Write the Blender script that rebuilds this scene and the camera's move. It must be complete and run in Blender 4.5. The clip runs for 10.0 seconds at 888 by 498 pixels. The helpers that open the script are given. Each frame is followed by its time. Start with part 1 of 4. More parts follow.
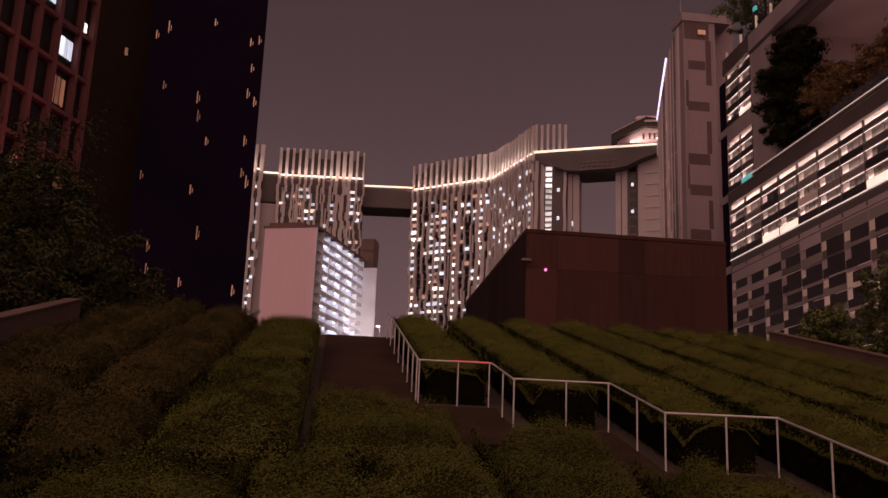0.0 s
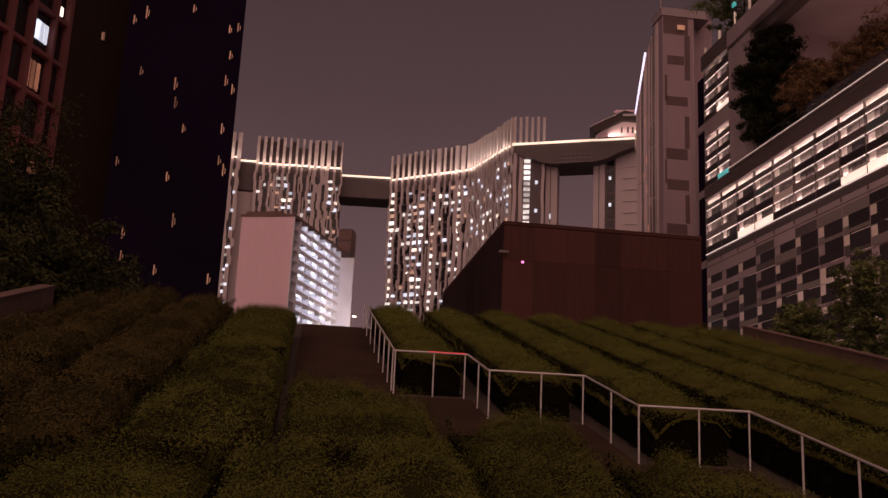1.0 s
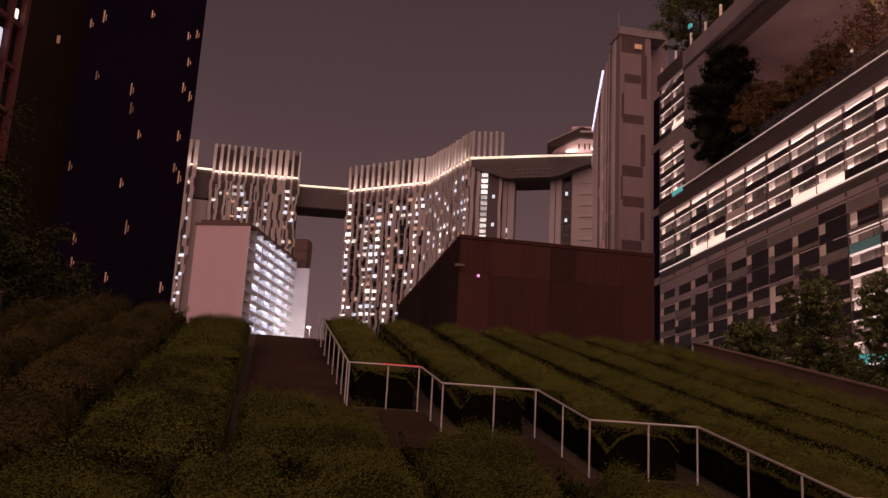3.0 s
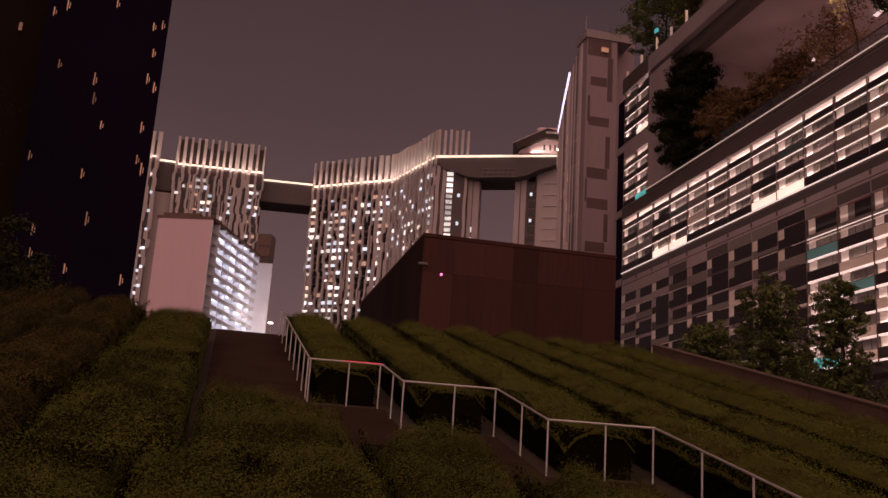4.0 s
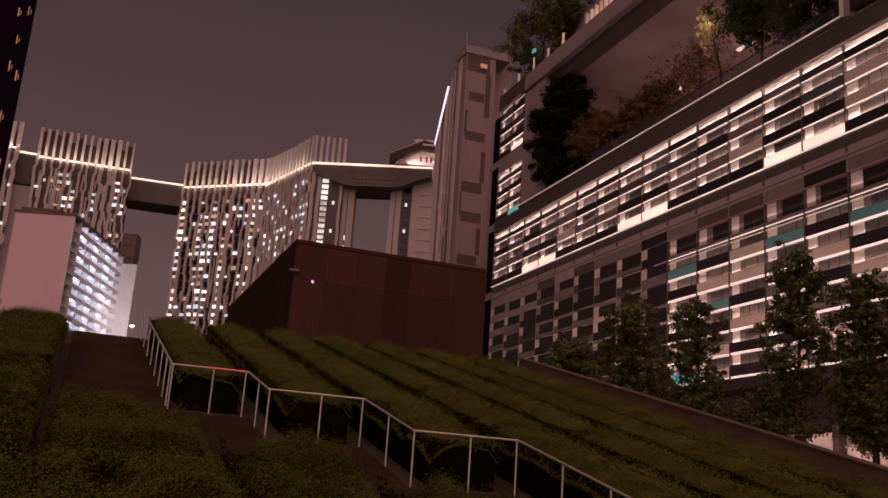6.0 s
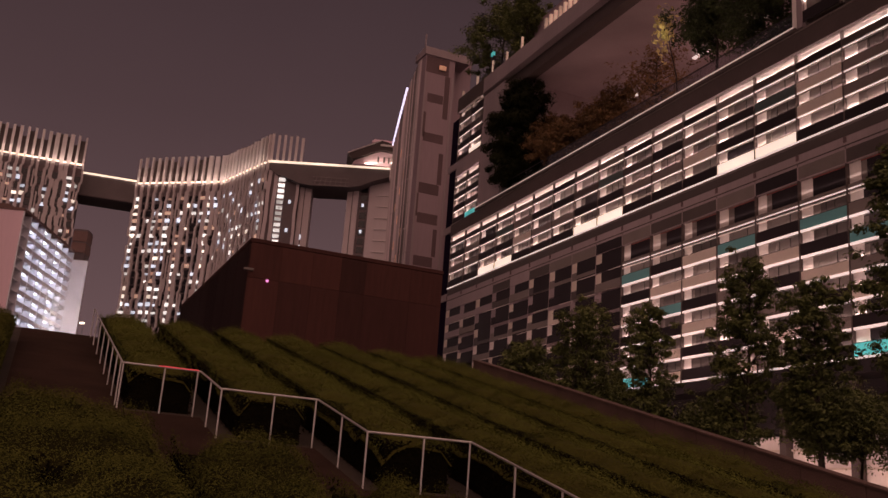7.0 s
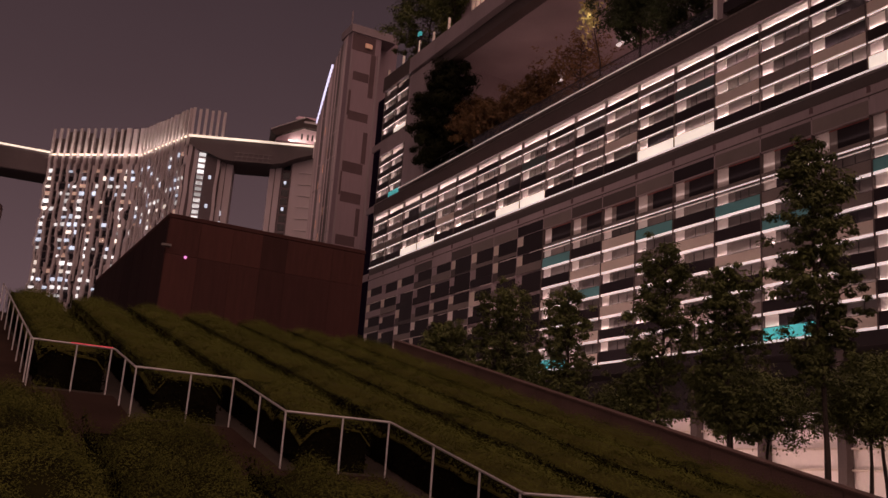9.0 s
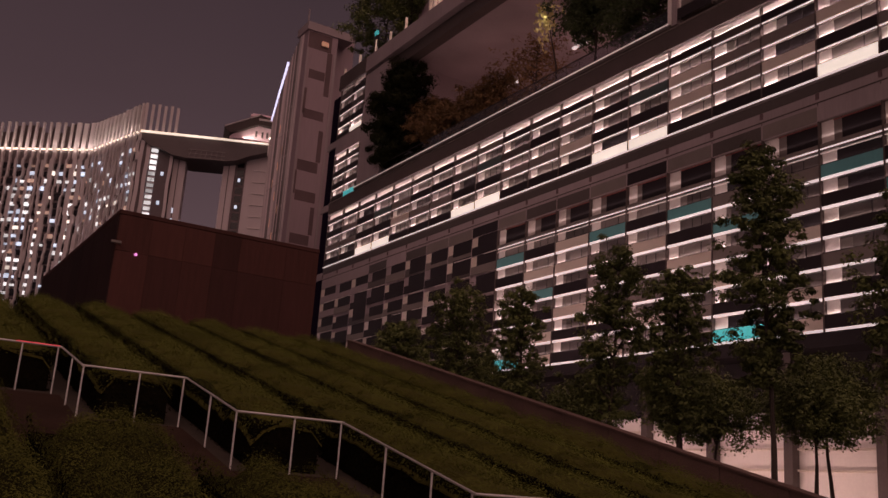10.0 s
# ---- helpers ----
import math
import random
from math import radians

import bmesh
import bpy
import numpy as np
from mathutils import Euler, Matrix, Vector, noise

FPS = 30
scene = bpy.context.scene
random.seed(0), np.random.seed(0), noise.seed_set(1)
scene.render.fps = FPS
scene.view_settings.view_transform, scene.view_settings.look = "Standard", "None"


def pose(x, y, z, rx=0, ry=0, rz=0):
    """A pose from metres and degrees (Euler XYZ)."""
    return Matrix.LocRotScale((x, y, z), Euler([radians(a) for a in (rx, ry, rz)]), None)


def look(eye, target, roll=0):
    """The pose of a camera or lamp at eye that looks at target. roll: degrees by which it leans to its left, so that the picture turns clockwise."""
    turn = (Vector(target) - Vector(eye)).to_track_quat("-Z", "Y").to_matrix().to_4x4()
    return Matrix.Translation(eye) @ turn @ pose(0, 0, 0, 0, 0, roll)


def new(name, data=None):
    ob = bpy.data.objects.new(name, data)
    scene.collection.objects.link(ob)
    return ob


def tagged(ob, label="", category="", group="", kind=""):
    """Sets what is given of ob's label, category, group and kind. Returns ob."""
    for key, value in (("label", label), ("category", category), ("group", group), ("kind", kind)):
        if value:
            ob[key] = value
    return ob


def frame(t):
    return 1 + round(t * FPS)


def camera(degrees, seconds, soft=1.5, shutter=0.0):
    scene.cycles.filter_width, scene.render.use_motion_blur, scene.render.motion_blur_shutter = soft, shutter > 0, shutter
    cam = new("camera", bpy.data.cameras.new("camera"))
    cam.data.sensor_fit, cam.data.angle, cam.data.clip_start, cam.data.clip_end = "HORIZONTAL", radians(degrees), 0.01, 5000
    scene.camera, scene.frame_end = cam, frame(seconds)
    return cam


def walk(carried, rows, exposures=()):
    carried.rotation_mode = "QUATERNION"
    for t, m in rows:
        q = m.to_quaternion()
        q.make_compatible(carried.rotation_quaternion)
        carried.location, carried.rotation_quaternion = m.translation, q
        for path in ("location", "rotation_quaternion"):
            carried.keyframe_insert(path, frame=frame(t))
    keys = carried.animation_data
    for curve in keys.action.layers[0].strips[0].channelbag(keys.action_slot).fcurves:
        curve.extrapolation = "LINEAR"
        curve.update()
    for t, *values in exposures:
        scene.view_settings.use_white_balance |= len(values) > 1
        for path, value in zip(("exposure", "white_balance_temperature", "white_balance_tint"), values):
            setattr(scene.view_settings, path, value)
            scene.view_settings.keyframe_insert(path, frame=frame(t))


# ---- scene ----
cam = camera(49.516, 10.0)
EYE = 1.6
# seconds, x, y, z from the first eye, then rx, ry, rz in degrees
ROWS = [
    (0, 0.000, 0.000, 0.000, 103.20, -2.15, -6.80),
    (0.5, 0.002, 0.002, 0.000, 103.05, -2.50, -7.70),
    (1, 0.001, -0.002, -0.000, 102.73, -2.58, -8.28),
    (1.5, -0.004, -0.032, -0.004, 102.70, -2.68, -9.21),
    (2, -0.006, -0.060, -0.007, 103.07, -2.50, -9.85),
    (2.5, -0.005, -0.062, -0.005, 103.57, -2.74, -10.29),
    (4, -0.009, -0.186, -0.017, 103.63, -3.60, -13.39),
    (4.5, -0.007, -0.181, -0.013, 104.43, -3.91, -15.16),
    (5, -0.010, -0.183, -0.013, 104.77, -3.75, -17.85),
    (5.5, -0.004, -0.162, -0.009, 104.73, -3.74, -19.55),
    (7, 0.001, -0.148, -0.003, 104.99, -4.10, -24.02),
    (7.5, 0.003, -0.144, -0.002, 105.13, -3.94, -24.56),
    (8, 0.005, -0.137, 0.001, 104.70, -3.82, -26.19),
    (8.5, 0.011, -0.128, 0.003, 104.23, -3.87, -27.37),
    (9, 0.012, -0.127, 0.004, 104.16, -4.04, -28.77),
    (9.5, 0.021, -0.113, 0.007, 104.25, -3.96, -30.19),
    (10, 0.027, -0.101, 0.011, 104.36, -3.97, -31.54),
]
walk(cam, [(t, pose(x, y, EYE + z, rx, ry, rz)) for t, x, y, z, rx, ry, rz in ROWS],
     [(0.0, 0.05, 6650, 19), (4.0, 0.04, 6650, 18), (7.0, -0.06, 6600, 17), (10.0, -0.20, 6150, 16)])

# ---- night sky and city light ----
world = bpy.data.worlds.new("night_sky")
scene.world = world
world.use_nodes = True
wn, wl = world.node_tree.nodes, world.node_tree.links
wn.clear()
w_out = wn.new("ShaderNodeOutputWorld")
w_bg = wn.new("ShaderNodeBackground")
w_tc = wn.new("ShaderNodeTexCoord")
w_sep = wn.new("ShaderNodeSeparateXYZ")
w_ramp = wn.new("ShaderNodeValToRGB")
w_noise = wn.new("ShaderNodeTexNoise")
w_mix = wn.new("ShaderNodeMixRGB")
w_noise.inputs["Scale"].default_value = 2.5
w_noise.inputs["Detail"].default_value = 4
w_mix.blend_type = "SOFT_LIGHT"
w_mix.inputs[0].default_value = 0.12
w_ramp.color_ramp.elements[0].position = 0.05
w_ramp.color_ramp.elements[0].color = (0.160, 0.098, 0.100, 1)
w_ramp.color_ramp.elements[1].position = 0.62
w_ramp.color_ramp.elements[1].color = (0.036, 0.022, 0.026, 1)
mid = w_ramp.color_ramp.elements.new(0.36)
mid.color = (0.076, 0.046, 0.0485, 1)
wl.new(w_tc.outputs["Generated"], w_sep.inputs[0])
wl.new(w_tc.outputs["Generated"], w_noise.inputs["Vector"])
wl.new(w_sep.outputs["Z"], w_ramp.inputs[0])
wl.new(w_ramp.outputs[0], w_mix.inputs[1])
wl.new(w_noise.outputs["Fac"], w_mix.inputs[2])
wl.new(w_mix.outputs[0], w_bg.inputs["Color"])
wl.new(w_bg.outputs[0], w_out.inputs[0])
w_bg.inputs["Strength"].default_value = 1.0


def lamp(name, kind, m, energy, colour, **kw):
    data = bpy.data.lights.new(name, kind)
    data.energy, data.color = energy, colour
    for k, val in kw.items():
        if k == "angle":
            data.angle = val
        if k == "size":
            data.size = val
        if k == "size_y":
            data.shape = "RECTANGLE"
            data.size_y = val
    ob = new(name, data)
    ob.matrix_world = m
    return ob


# warm fill, very wide and soft, added to stand in for unseen city light
lamp("city_glow", "SUN", look((0, 0, 0), (0.28, 0.85, -0.95)), 1.2, (1.0, 0.60, 0.47), angle=radians(100))


# ---- materials ----
def mat(name, col, rough=0.8, var=0.25, scale=2.0, fine=18.0, bump=0.15, metal=0.0, emit=0.0, island=0.0, per_object=0.0, spec=0.5, streak=False):
    """A painted, planted or cast surface: colour varied at two scales, fine relief."""
    m = bpy.data.materials.new(name)
    m.use_nodes = True
    n, l = m.node_tree.nodes, m.node_tree.links
    b = n["Principled BSDF"]
    tc = n.new("ShaderNodeTexCoord")
    vec = tc.outputs["Object"]
    if streak:
        mp = n.new("ShaderNodeMapping")
        mp.inputs["Scale"].default_value = (1, 1, 0.12)
        l.new(vec, mp.inputs[0])
        vec = mp.outputs[0]
    big, small = n.new("ShaderNodeTexNoise"), n.new("ShaderNodeTexNoise")
    big.inputs["Scale"].default_value, big.inputs["Detail"].default_value = scale, 4
    small.inputs["Scale"].default_value, small.inputs["Detail"].default_value = fine, 3
    l.new(vec, big.inputs["Vector"])
    l.new(vec, small.inputs["Vector"])
    add = n.new("ShaderNodeMath")
    add.operation = "MULTIPLY_ADD"
    add.inputs[1].default_value = 0.45
    l.new(small.outputs["Fac"], add.inputs[0])
    l.new(big.outputs["Fac"], add.inputs[2])
    last = add.outputs[0]
    for amount, node, sock in ((island, "ShaderNodeNewGeometry", "Random Per Island"), (per_object, "ShaderNodeObjectInfo", "Random")):
        if amount:
            g = n.new(node)
            a2 = n.new("ShaderNodeMath")
            a2.operation = "MULTIPLY_ADD"
            a2.inputs[1].default_value = amount
            l.new(g.outputs[sock], a2.inputs[0])
            l.new(last, a2.inputs[2])
            last = a2.outputs[0]
    mid_v = 0.72 + 0.5 * (island + per_object)
    mr = n.new("ShaderNodeMapRange")
    mr.inputs["From Min"].default_value, mr.inputs["From Max"].default_value = mid_v - 0.4, mid_v + 0.4
    mr.inputs["To Min"].default_value, mr.inputs["To Max"].default_value = 1 - var, 1 + var
    l.new(last, mr.inputs["Value"])
    mul = n.new("ShaderNodeVectorMath")
    mul.operation = "SCALE"
    mul.inputs[0].default_value = col
    l.new(mr.outputs[0], mul.inputs["Scale"])
    l.new(mul.outputs[0], b.inputs["Base Color"])
    b.inputs["Roughness"].default_value = rough
    b.inputs["Metallic"].default_value = metal
    b.inputs["Specular IOR Level"].default_value = spec
    if emit:
        l.new(mul.outputs[0], b.inputs["Emission Color"])
        b.inputs["Emission Strength"].default_value = emit
    if bump:
        bp = n.new("ShaderNodeBump")
        bp.inputs["Strength"].default_value = bump
        bp.inputs["Distance"].default_value = 0.05
        l.new(small.outputs["Fac"], bp.inputs["Height"])
        l.new(bp.outputs[0], b.inputs["Normal"])
    return m


M = dict(
    soil=mat("soil", (0.05, 0.036, 0.026), 0.95, 0.4, 1.5, 25),
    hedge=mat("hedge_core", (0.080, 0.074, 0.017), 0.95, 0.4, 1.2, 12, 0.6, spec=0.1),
    # darker copy of the core: crease shade put into its colour
    hedge_shade=mat("hedge_core_shade", (0.026, 0.024, 0.008), 0.95, 0.4, 1.2, 12, 0.6, spec=0.03),
    leaf=mat("hedge_leaf", (0.128, 0.137, 0.029), 0.9, 0.38, 0.45, 2.5, 0.0, island=0.15, spec=0.08),
    leaf_dark=mat("tree_leaf", (0.125, 0.145, 0.042), 0.6, 0.6, 0.5, 5, 0.0, island=0.5, spec=0.3),
    leaf_deep=mat("deep_green_leaf", (0.060, 0.078, 0.030), 0.6, 0.6, 0.5, 5, 0.0, island=0.5, spec=0.2),
    # strong coarse colour variation stands in for shaded gaps between the lumps
    leaf_low=mat("low_hedge_leaf", (0.092, 0.096, 0.021), 0.9, 0.7, 0.9, 2.5, 0.0, island=0.15, spec=0.06),
    leaf_garden=mat("garden_leaf", (0.21, 0.125, 0.055), 0.6, 0.6, 0.3, 3, 0.0, island=0.5, spec=0.3),
    # near-black: the shade under the hedge tops is put into this colour
    stem_shade=mat("hedge_stem_shade", (0.009, 0.0075, 0.004), 0.95, 0.4, 2, 14, 0.5, spec=0.02),
    leaf_yellow=mat("pale_yellow_leaf", (0.62, 0.52, 0.22), 0.6, 0.4, 1, 5, 0.0, island=0.4),
    # brownish plants, darkened further for the weaker light at this edge
    leaf_brown_shaded=mat("brownish_shaded_leaf", (0.082, 0.064, 0.022), 0.9, 0.65, 0.8, 2.5, 0.0, island=0.15, spec=0.08),
    # tree leaves with shade put into the colour, in two depths
    leaf_shaded=mat("shaded_tree_leaf", (0.050, 0.052, 0.020), 0.8, 0.6, 0.4, 3, 0.0, island=0.4, spec=0.1),
    leaf_shadow=mat("shadow_leaf", (0.024, 0.026, 0.010), 0.8, 0.6, 0.5, 5, 0.0, island=0.4, spec=0.1),
    glow_faint=mat("faint_warm_glow", (1.0, 0.64, 0.42), 0.5, 0.5, 0.6, 4, 0, emit=0.032, per_object=0.8),
    crown=mat("crown_screen", (0.06, 0.042, 0.040), 0.8, 0.3, 0.15, 2, 0.05),
    bark=mat("bark", (0.06, 0.045, 0.035), 0.9, 0.35, 3, 30, 0.5, streak=True),
    paving=mat("paving", (0.046, 0.027, 0.020), 0.95, 0.4, 0.8, 30, 0.3, per_object=0.3, spec=0.08),
    parapet=mat("parapet_concrete", (0.135, 0.080, 0.067), 0.8, 0.3, 0.9, 20, 0.3, per_object=0.2),
    steel=mat("brushed_steel", (0.72, 0.68, 0.66), 0.45, 0.12, 4, 60, 0.05, metal=0.55),
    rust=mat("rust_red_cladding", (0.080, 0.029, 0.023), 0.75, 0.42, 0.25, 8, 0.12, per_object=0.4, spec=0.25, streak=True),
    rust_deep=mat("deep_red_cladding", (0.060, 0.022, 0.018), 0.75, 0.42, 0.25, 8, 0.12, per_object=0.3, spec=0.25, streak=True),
    # darker copy of the cladding, with the side wall's shade in its colour
    rust_shaded=mat("shaded_cladding", (0.036, 0.020, 0.020), 0.8, 0.3, 0.3, 8, 0.12, per_object=0.5, spec=0.12, streak=True),
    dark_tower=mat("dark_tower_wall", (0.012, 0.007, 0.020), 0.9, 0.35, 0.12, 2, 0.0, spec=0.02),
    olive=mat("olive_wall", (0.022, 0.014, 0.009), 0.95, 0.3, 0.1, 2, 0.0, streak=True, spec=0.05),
    red_frame=mat("red_frame", (0.16, 0.06, 0.06), 0.75, 0.3, 0.2, 4, 0.1),
    dark_glass=mat("dark_glass", (0.012, 0.010, 0.013), 0.18, 0.3, 0.5, 3, 0.0, spec=0.5),
    fin=mat("tower_fin", (0.58, 0.51, 0.51), 0.8, 0.2, 0.08, 1.5, 0.05, streak=True),
    tower_wall=mat("tower_wall", (0.13, 0.10, 0.105), 0.8, 0.3, 0.06, 1.2, 0.1),
    tower_grey=mat("tower_plain_wall", (0.54, 0.46, 0.47), 0.85, 0.12, 0.05, 0.8, 0.05, streak=True),
    bridge_bar=mat("bridge_bar", (0.22, 0.18, 0.185), 0.6, 0.2, 0.3, 3, 0.05),
    bridge=mat("bridge_underside", (0.11, 0.084, 0.086), 0.6, 0.2, 0.2, 2, 0.1),
    gable=mat("pink_gable_paint", (0.86, 0.62, 0.70), 0.85, 0.10, 0.06, 1.5, 0.05, streak=True),
    balcony=mat("balcony_white", (0.80, 0.80, 0.86), 0.8, 0.12, 0.2, 3, 0.05),
    roof_brown=mat("roof_brown", (0.17, 0.10, 0.09), 0.8, 0.25, 0.2, 3, 0.1),
    slab=mat("slab_concrete", (0.34, 0.275, 0.285), 0.8, 0.25, 0.15, 6, 0.2, streak=True),
    slab_dark=mat("ledge_dark", (0.085, 0.064, 0.060), 0.8, 0.25, 0.2, 6, 0.2),
    white_wall=mat("recess_white", (0.78, 0.72, 0.68), 0.8, 0.12, 0.3, 5, 0.05),
    p_black=mat("panel_black", (0.026, 0.020, 0.022), 0.55, 0.25, 0.3, 5, 0.03, per_object=0.5, spec=0.2),
    p_dark=mat("panel_dark", (0.075, 0.060, 0.055), 0.55, 0.25, 0.3, 5, 0.03, per_object=0.5),
    p_grey=mat("panel_grey", (0.19, 0.16, 0.145), 0.6, 0.2, 0.3, 5, 0.03, per_object=0.4),
    dull_red=mat("dull_red_paint", (0.30, 0.085, 0.075), 0.6, 0.2, 0.5, 5, 0.0),
    p_bluish=mat("panel_bluish", (0.075, 0.105, 0.100), 0.55, 0.2, 0.3, 5, 0.03, per_object=0.3),
    p_pale=mat("panel_pale", (0.66, 0.58, 0.50), 0.6, 0.15, 0.3, 5, 0.03, per_object=0.3),
    p_light=mat("panel_light", (0.80, 0.72, 0.68), 0.6, 0.15, 0.3, 5, 0.03, per_object=0.5),
    p_teal=mat("panel_teal", (0.13, 0.36, 0.37), 0.5, 0.2, 0.3, 5, 0.03, per_object=0.3),
    grey_tower=mat("grey_tower_wall", (0.34, 0.25, 0.275), 0.8, 0.2, 0.08, 2, 0.1, streak=True),
    brown_patch=mat("brown_patch", (0.125, 0.076, 0.080), 0.7, 0.25, 0.2, 3, 0.1),
    mesh_face=mat("ribbed_face", (0.40, 0.33, 0.34), 0.4, 0.7, 0.25, 1.6, 0.3, metal=0.2, per_object=0.8, streak=True),
    asphalt=mat("city_ground", (0.05, 0.045, 0.045), 0.9, 0.3, 0.05, 2, 0.2),
    line=mat("lit_line", (1.0, 0.80, 0.60), 0.5, 0.5, 0.12, 0.6, 0, emit=1.1),
    lamp_warm=mat("lamp_warm", (1.0, 0.83, 0.68), 0.5, 0.3, 0.3, 3, 0, emit=1.3),
    strip=mat("lit_strip", (1.0, 0.82, 0.76), 0.5, 0.3, 0.25, 3, 0, emit=0.68),
    strip_soft=mat("soft_strip", (1.0, 0.80, 0.72), 0.5, 0.3, 0.3, 3, 0, emit=0.28),
    panel_lit=mat("lit_panel", (1.0, 0.86, 0.70), 0.5, 0.2, 0.25, 2, 0, emit=0.8),
    lamp_cool=mat("lamp_cool", (0.86, 0.92, 1.0), 0.5, 0.2, 0.3, 3, 0, emit=2.0),
    win_warm=mat("window_warm", (1.0, 0.86, 0.70), 0.5, 0.5, 0.6, 4, 0, emit=1.1, per_object=0.7),
    win_white=mat("window_white", (0.95, 0.94, 0.88), 0.5, 0.6, 0.6, 4, 0, emit=0.75, per_object=1.0),
    win_cool=mat("window_cool", (0.76, 0.87, 1.0), 0.5, 0.5, 0.6, 4, 0, emit=0.75, per_object=0.7),
    glow_dim=mat("dim_warm_glow", (0.95, 0.66, 0.50), 0.5, 0.5, 0.6, 4, 0, emit=0.22, per_object=0.7),
    neon=mat("neon_white", (0.80, 0.74, 1.0), 0.5, 0.1, 0.4, 3, 0, emit=1.3),
    red_lamp=mat("red_lamp", (1.0, 0.12, 0.14), 0.5, 0.1, 1, 3, 0, emit=0.32),
    pink_lamp=mat("pink_lamp", (1.0, 0.30, 0.70), 0.5, 0.1, 1, 3, 0, emit=1.3),
    teal_lit=mat("teal_lit", (0.12, 0.75, 0.72), 0.5, 0.45, 0.5, 3, 0, emit=0.36),
    metal_dark=mat("dark_metal", (0.06, 0.05, 0.05), 0.5, 0.2, 1, 20, 0.05, metal=0.5),
    clear=mat("balustrade_glass", (0.72, 0.75, 0.78), 0.04, 0.1, 0.5, 3, 0.0),
)
M["clear"].node_tree.nodes["Principled BSDF"].inputs["Transmission Weight"].default_value = 1.0


# ---- building blocks ----
def thing(name, label, category, group="", kind=""):
    return tagged(new(name), label, category, group, kind)


def part(name, bm, material, parent=None, label=""):
    me = bpy.data.meshes.new(name)
    bm.to_mesh(me)
    bm.free()
    me.materials.append(material)
    ob = new(name, me)
    ob.parent = parent
    if label:
        ob["label"] = label
    return ob


def arrays(name, verts, faces, material, parent=None, label="", kind=""):
    me = bpy.data.meshes.new(name)
    me.from_pydata(verts, [], faces)
    me.materials.append(material)
    ob = new(name, me)
    ob.parent = parent
    return tagged(ob, label, "", "", kind)


def block(bm, x0, x1, y0, y1, z0, z1, m=None, chamfer=0.0):
    cs = [Vector((x, y, z)) for z in (z0, z1) for x, y in ((x0, y0), (x1, y0), (x1, y1), (x0, y1))]
    if m is not None:
        cs = [m @ c for c in cs]
    v = [bm.verts.new(c) for c in cs]
    fs = [bm.faces.new([v[i] for i in q]) for q in ((3, 2, 1, 0), (4, 5, 6, 7), (0, 1, 5, 4), (1, 2, 6, 5), (2, 3, 7, 6), (3, 0, 4, 7))]
    if chamfer:
        es = list({e for f in fs for e in f.edges})
        bmesh.ops.bevel(bm, geom=es, offset=chamfer, segments=1, affect="EDGES")
    return bm


def blocks(rows, m=None, chamfer=0.0):
    bm = bmesh.new()
    for r in rows:
        block(bm, *r, m=m, chamfer=chamfer)
    return bm


def tube(bm, pts, radii, sides=8):
    rings = []
    for i, p in enumerate(pts):
        a = Vector(pts[max(i - 1, 0)])
        b = Vector(pts[min(i + 1, len(pts) - 1)])
        q = (b - a).to_track_quat("Z", "Y")
        rings.append([bm.verts.new(Vector(p) + q @ Vector((radii[i] * math.cos(k * math.tau / sides), radii[i] * math.sin(k * math.tau / sides), 0))) for k in range(sides)])
    for r0, r1 in zip(rings, rings[1:]):
        for k in range(sides):
            bm.faces.new((r0[k], r0[(k + 1) % sides], r1[(k + 1) % sides], r1[k]))
    bm.faces.new(rings[0][::-1])
    bm.faces.new(rings[-1])
    return bm


def leaves(name, centres, normals, size, material, parent, rng, label=""):
    """One cloud of small pointed leaves at the given places, each tilted about its normal."""
    n = len(centres)
    nor = normals + rng.normal(0, 0.3, (n, 3))
    nor /= np.linalg.norm(nor, axis=1)[:, None]
    t = np.cross(nor, rng.normal(0, 1, (n, 3)))
    t /= np.linalg.norm(t, axis=1)[:, None]
    b = np.cross(nor, t)
    s = size * rng.uniform(0.6, 1.4, (n, 1))
    bend = nor * s * 0.18
    v = np.stack([centres - t * s, centres + b * s * 0.5 + bend, centres + t * s, centres - b * s * 0.5 + bend], 1).reshape(-1, 3)
    me = bpy.data.meshes.new(name)
    me.vertices.add(4 * n)
    me.vertices.foreach_set("co", v.ravel())
    me.loops.add(4 * n)
    me.loops.foreach_set("vertex_index", np.arange(4 * n, dtype=np.int32))
    me.polygons.add(n)
    me.polygons.foreach_set("loop_start", np.arange(0, 4 * n, 4, dtype=np.int32))
    me.update(calc_edges=True)
    me.materials.append(material)
    ob = new(name, me)
    ob.parent = parent
    return tagged(ob, label, "", "", "stuff")


# ---- ground, sloping roof garden, stairs ----
TAN = 0.24          # rise of the slope per metre
TOP = EYE - 2.56    # height of the hedge tops at y = 0
BED = 0.95          # hedge height over the soil


def top_z(y):
    return TOP + TAN * y


def sloped(x0, x1, y0, y1, lift0, lift1):
    """A slab that follows the slope, between two heights over the plane of the hedge tops."""
    bm = bmesh.new()
    v = [bm.verts.new((x, y, top_z(y) + h)) for h in (lift0, lift1) for x, y in ((x0, y0), (x1, y0), (x1, y1), (x0, y1))]
    for q in ((3, 2, 1, 0), (4, 5, 6, 7), (0, 1, 5, 4), (1, 2, 6, 5), (2, 3, 7, 6), (3, 0, 4, 7)):
        bm.faces.new([v[i] for i in q])
    return bm


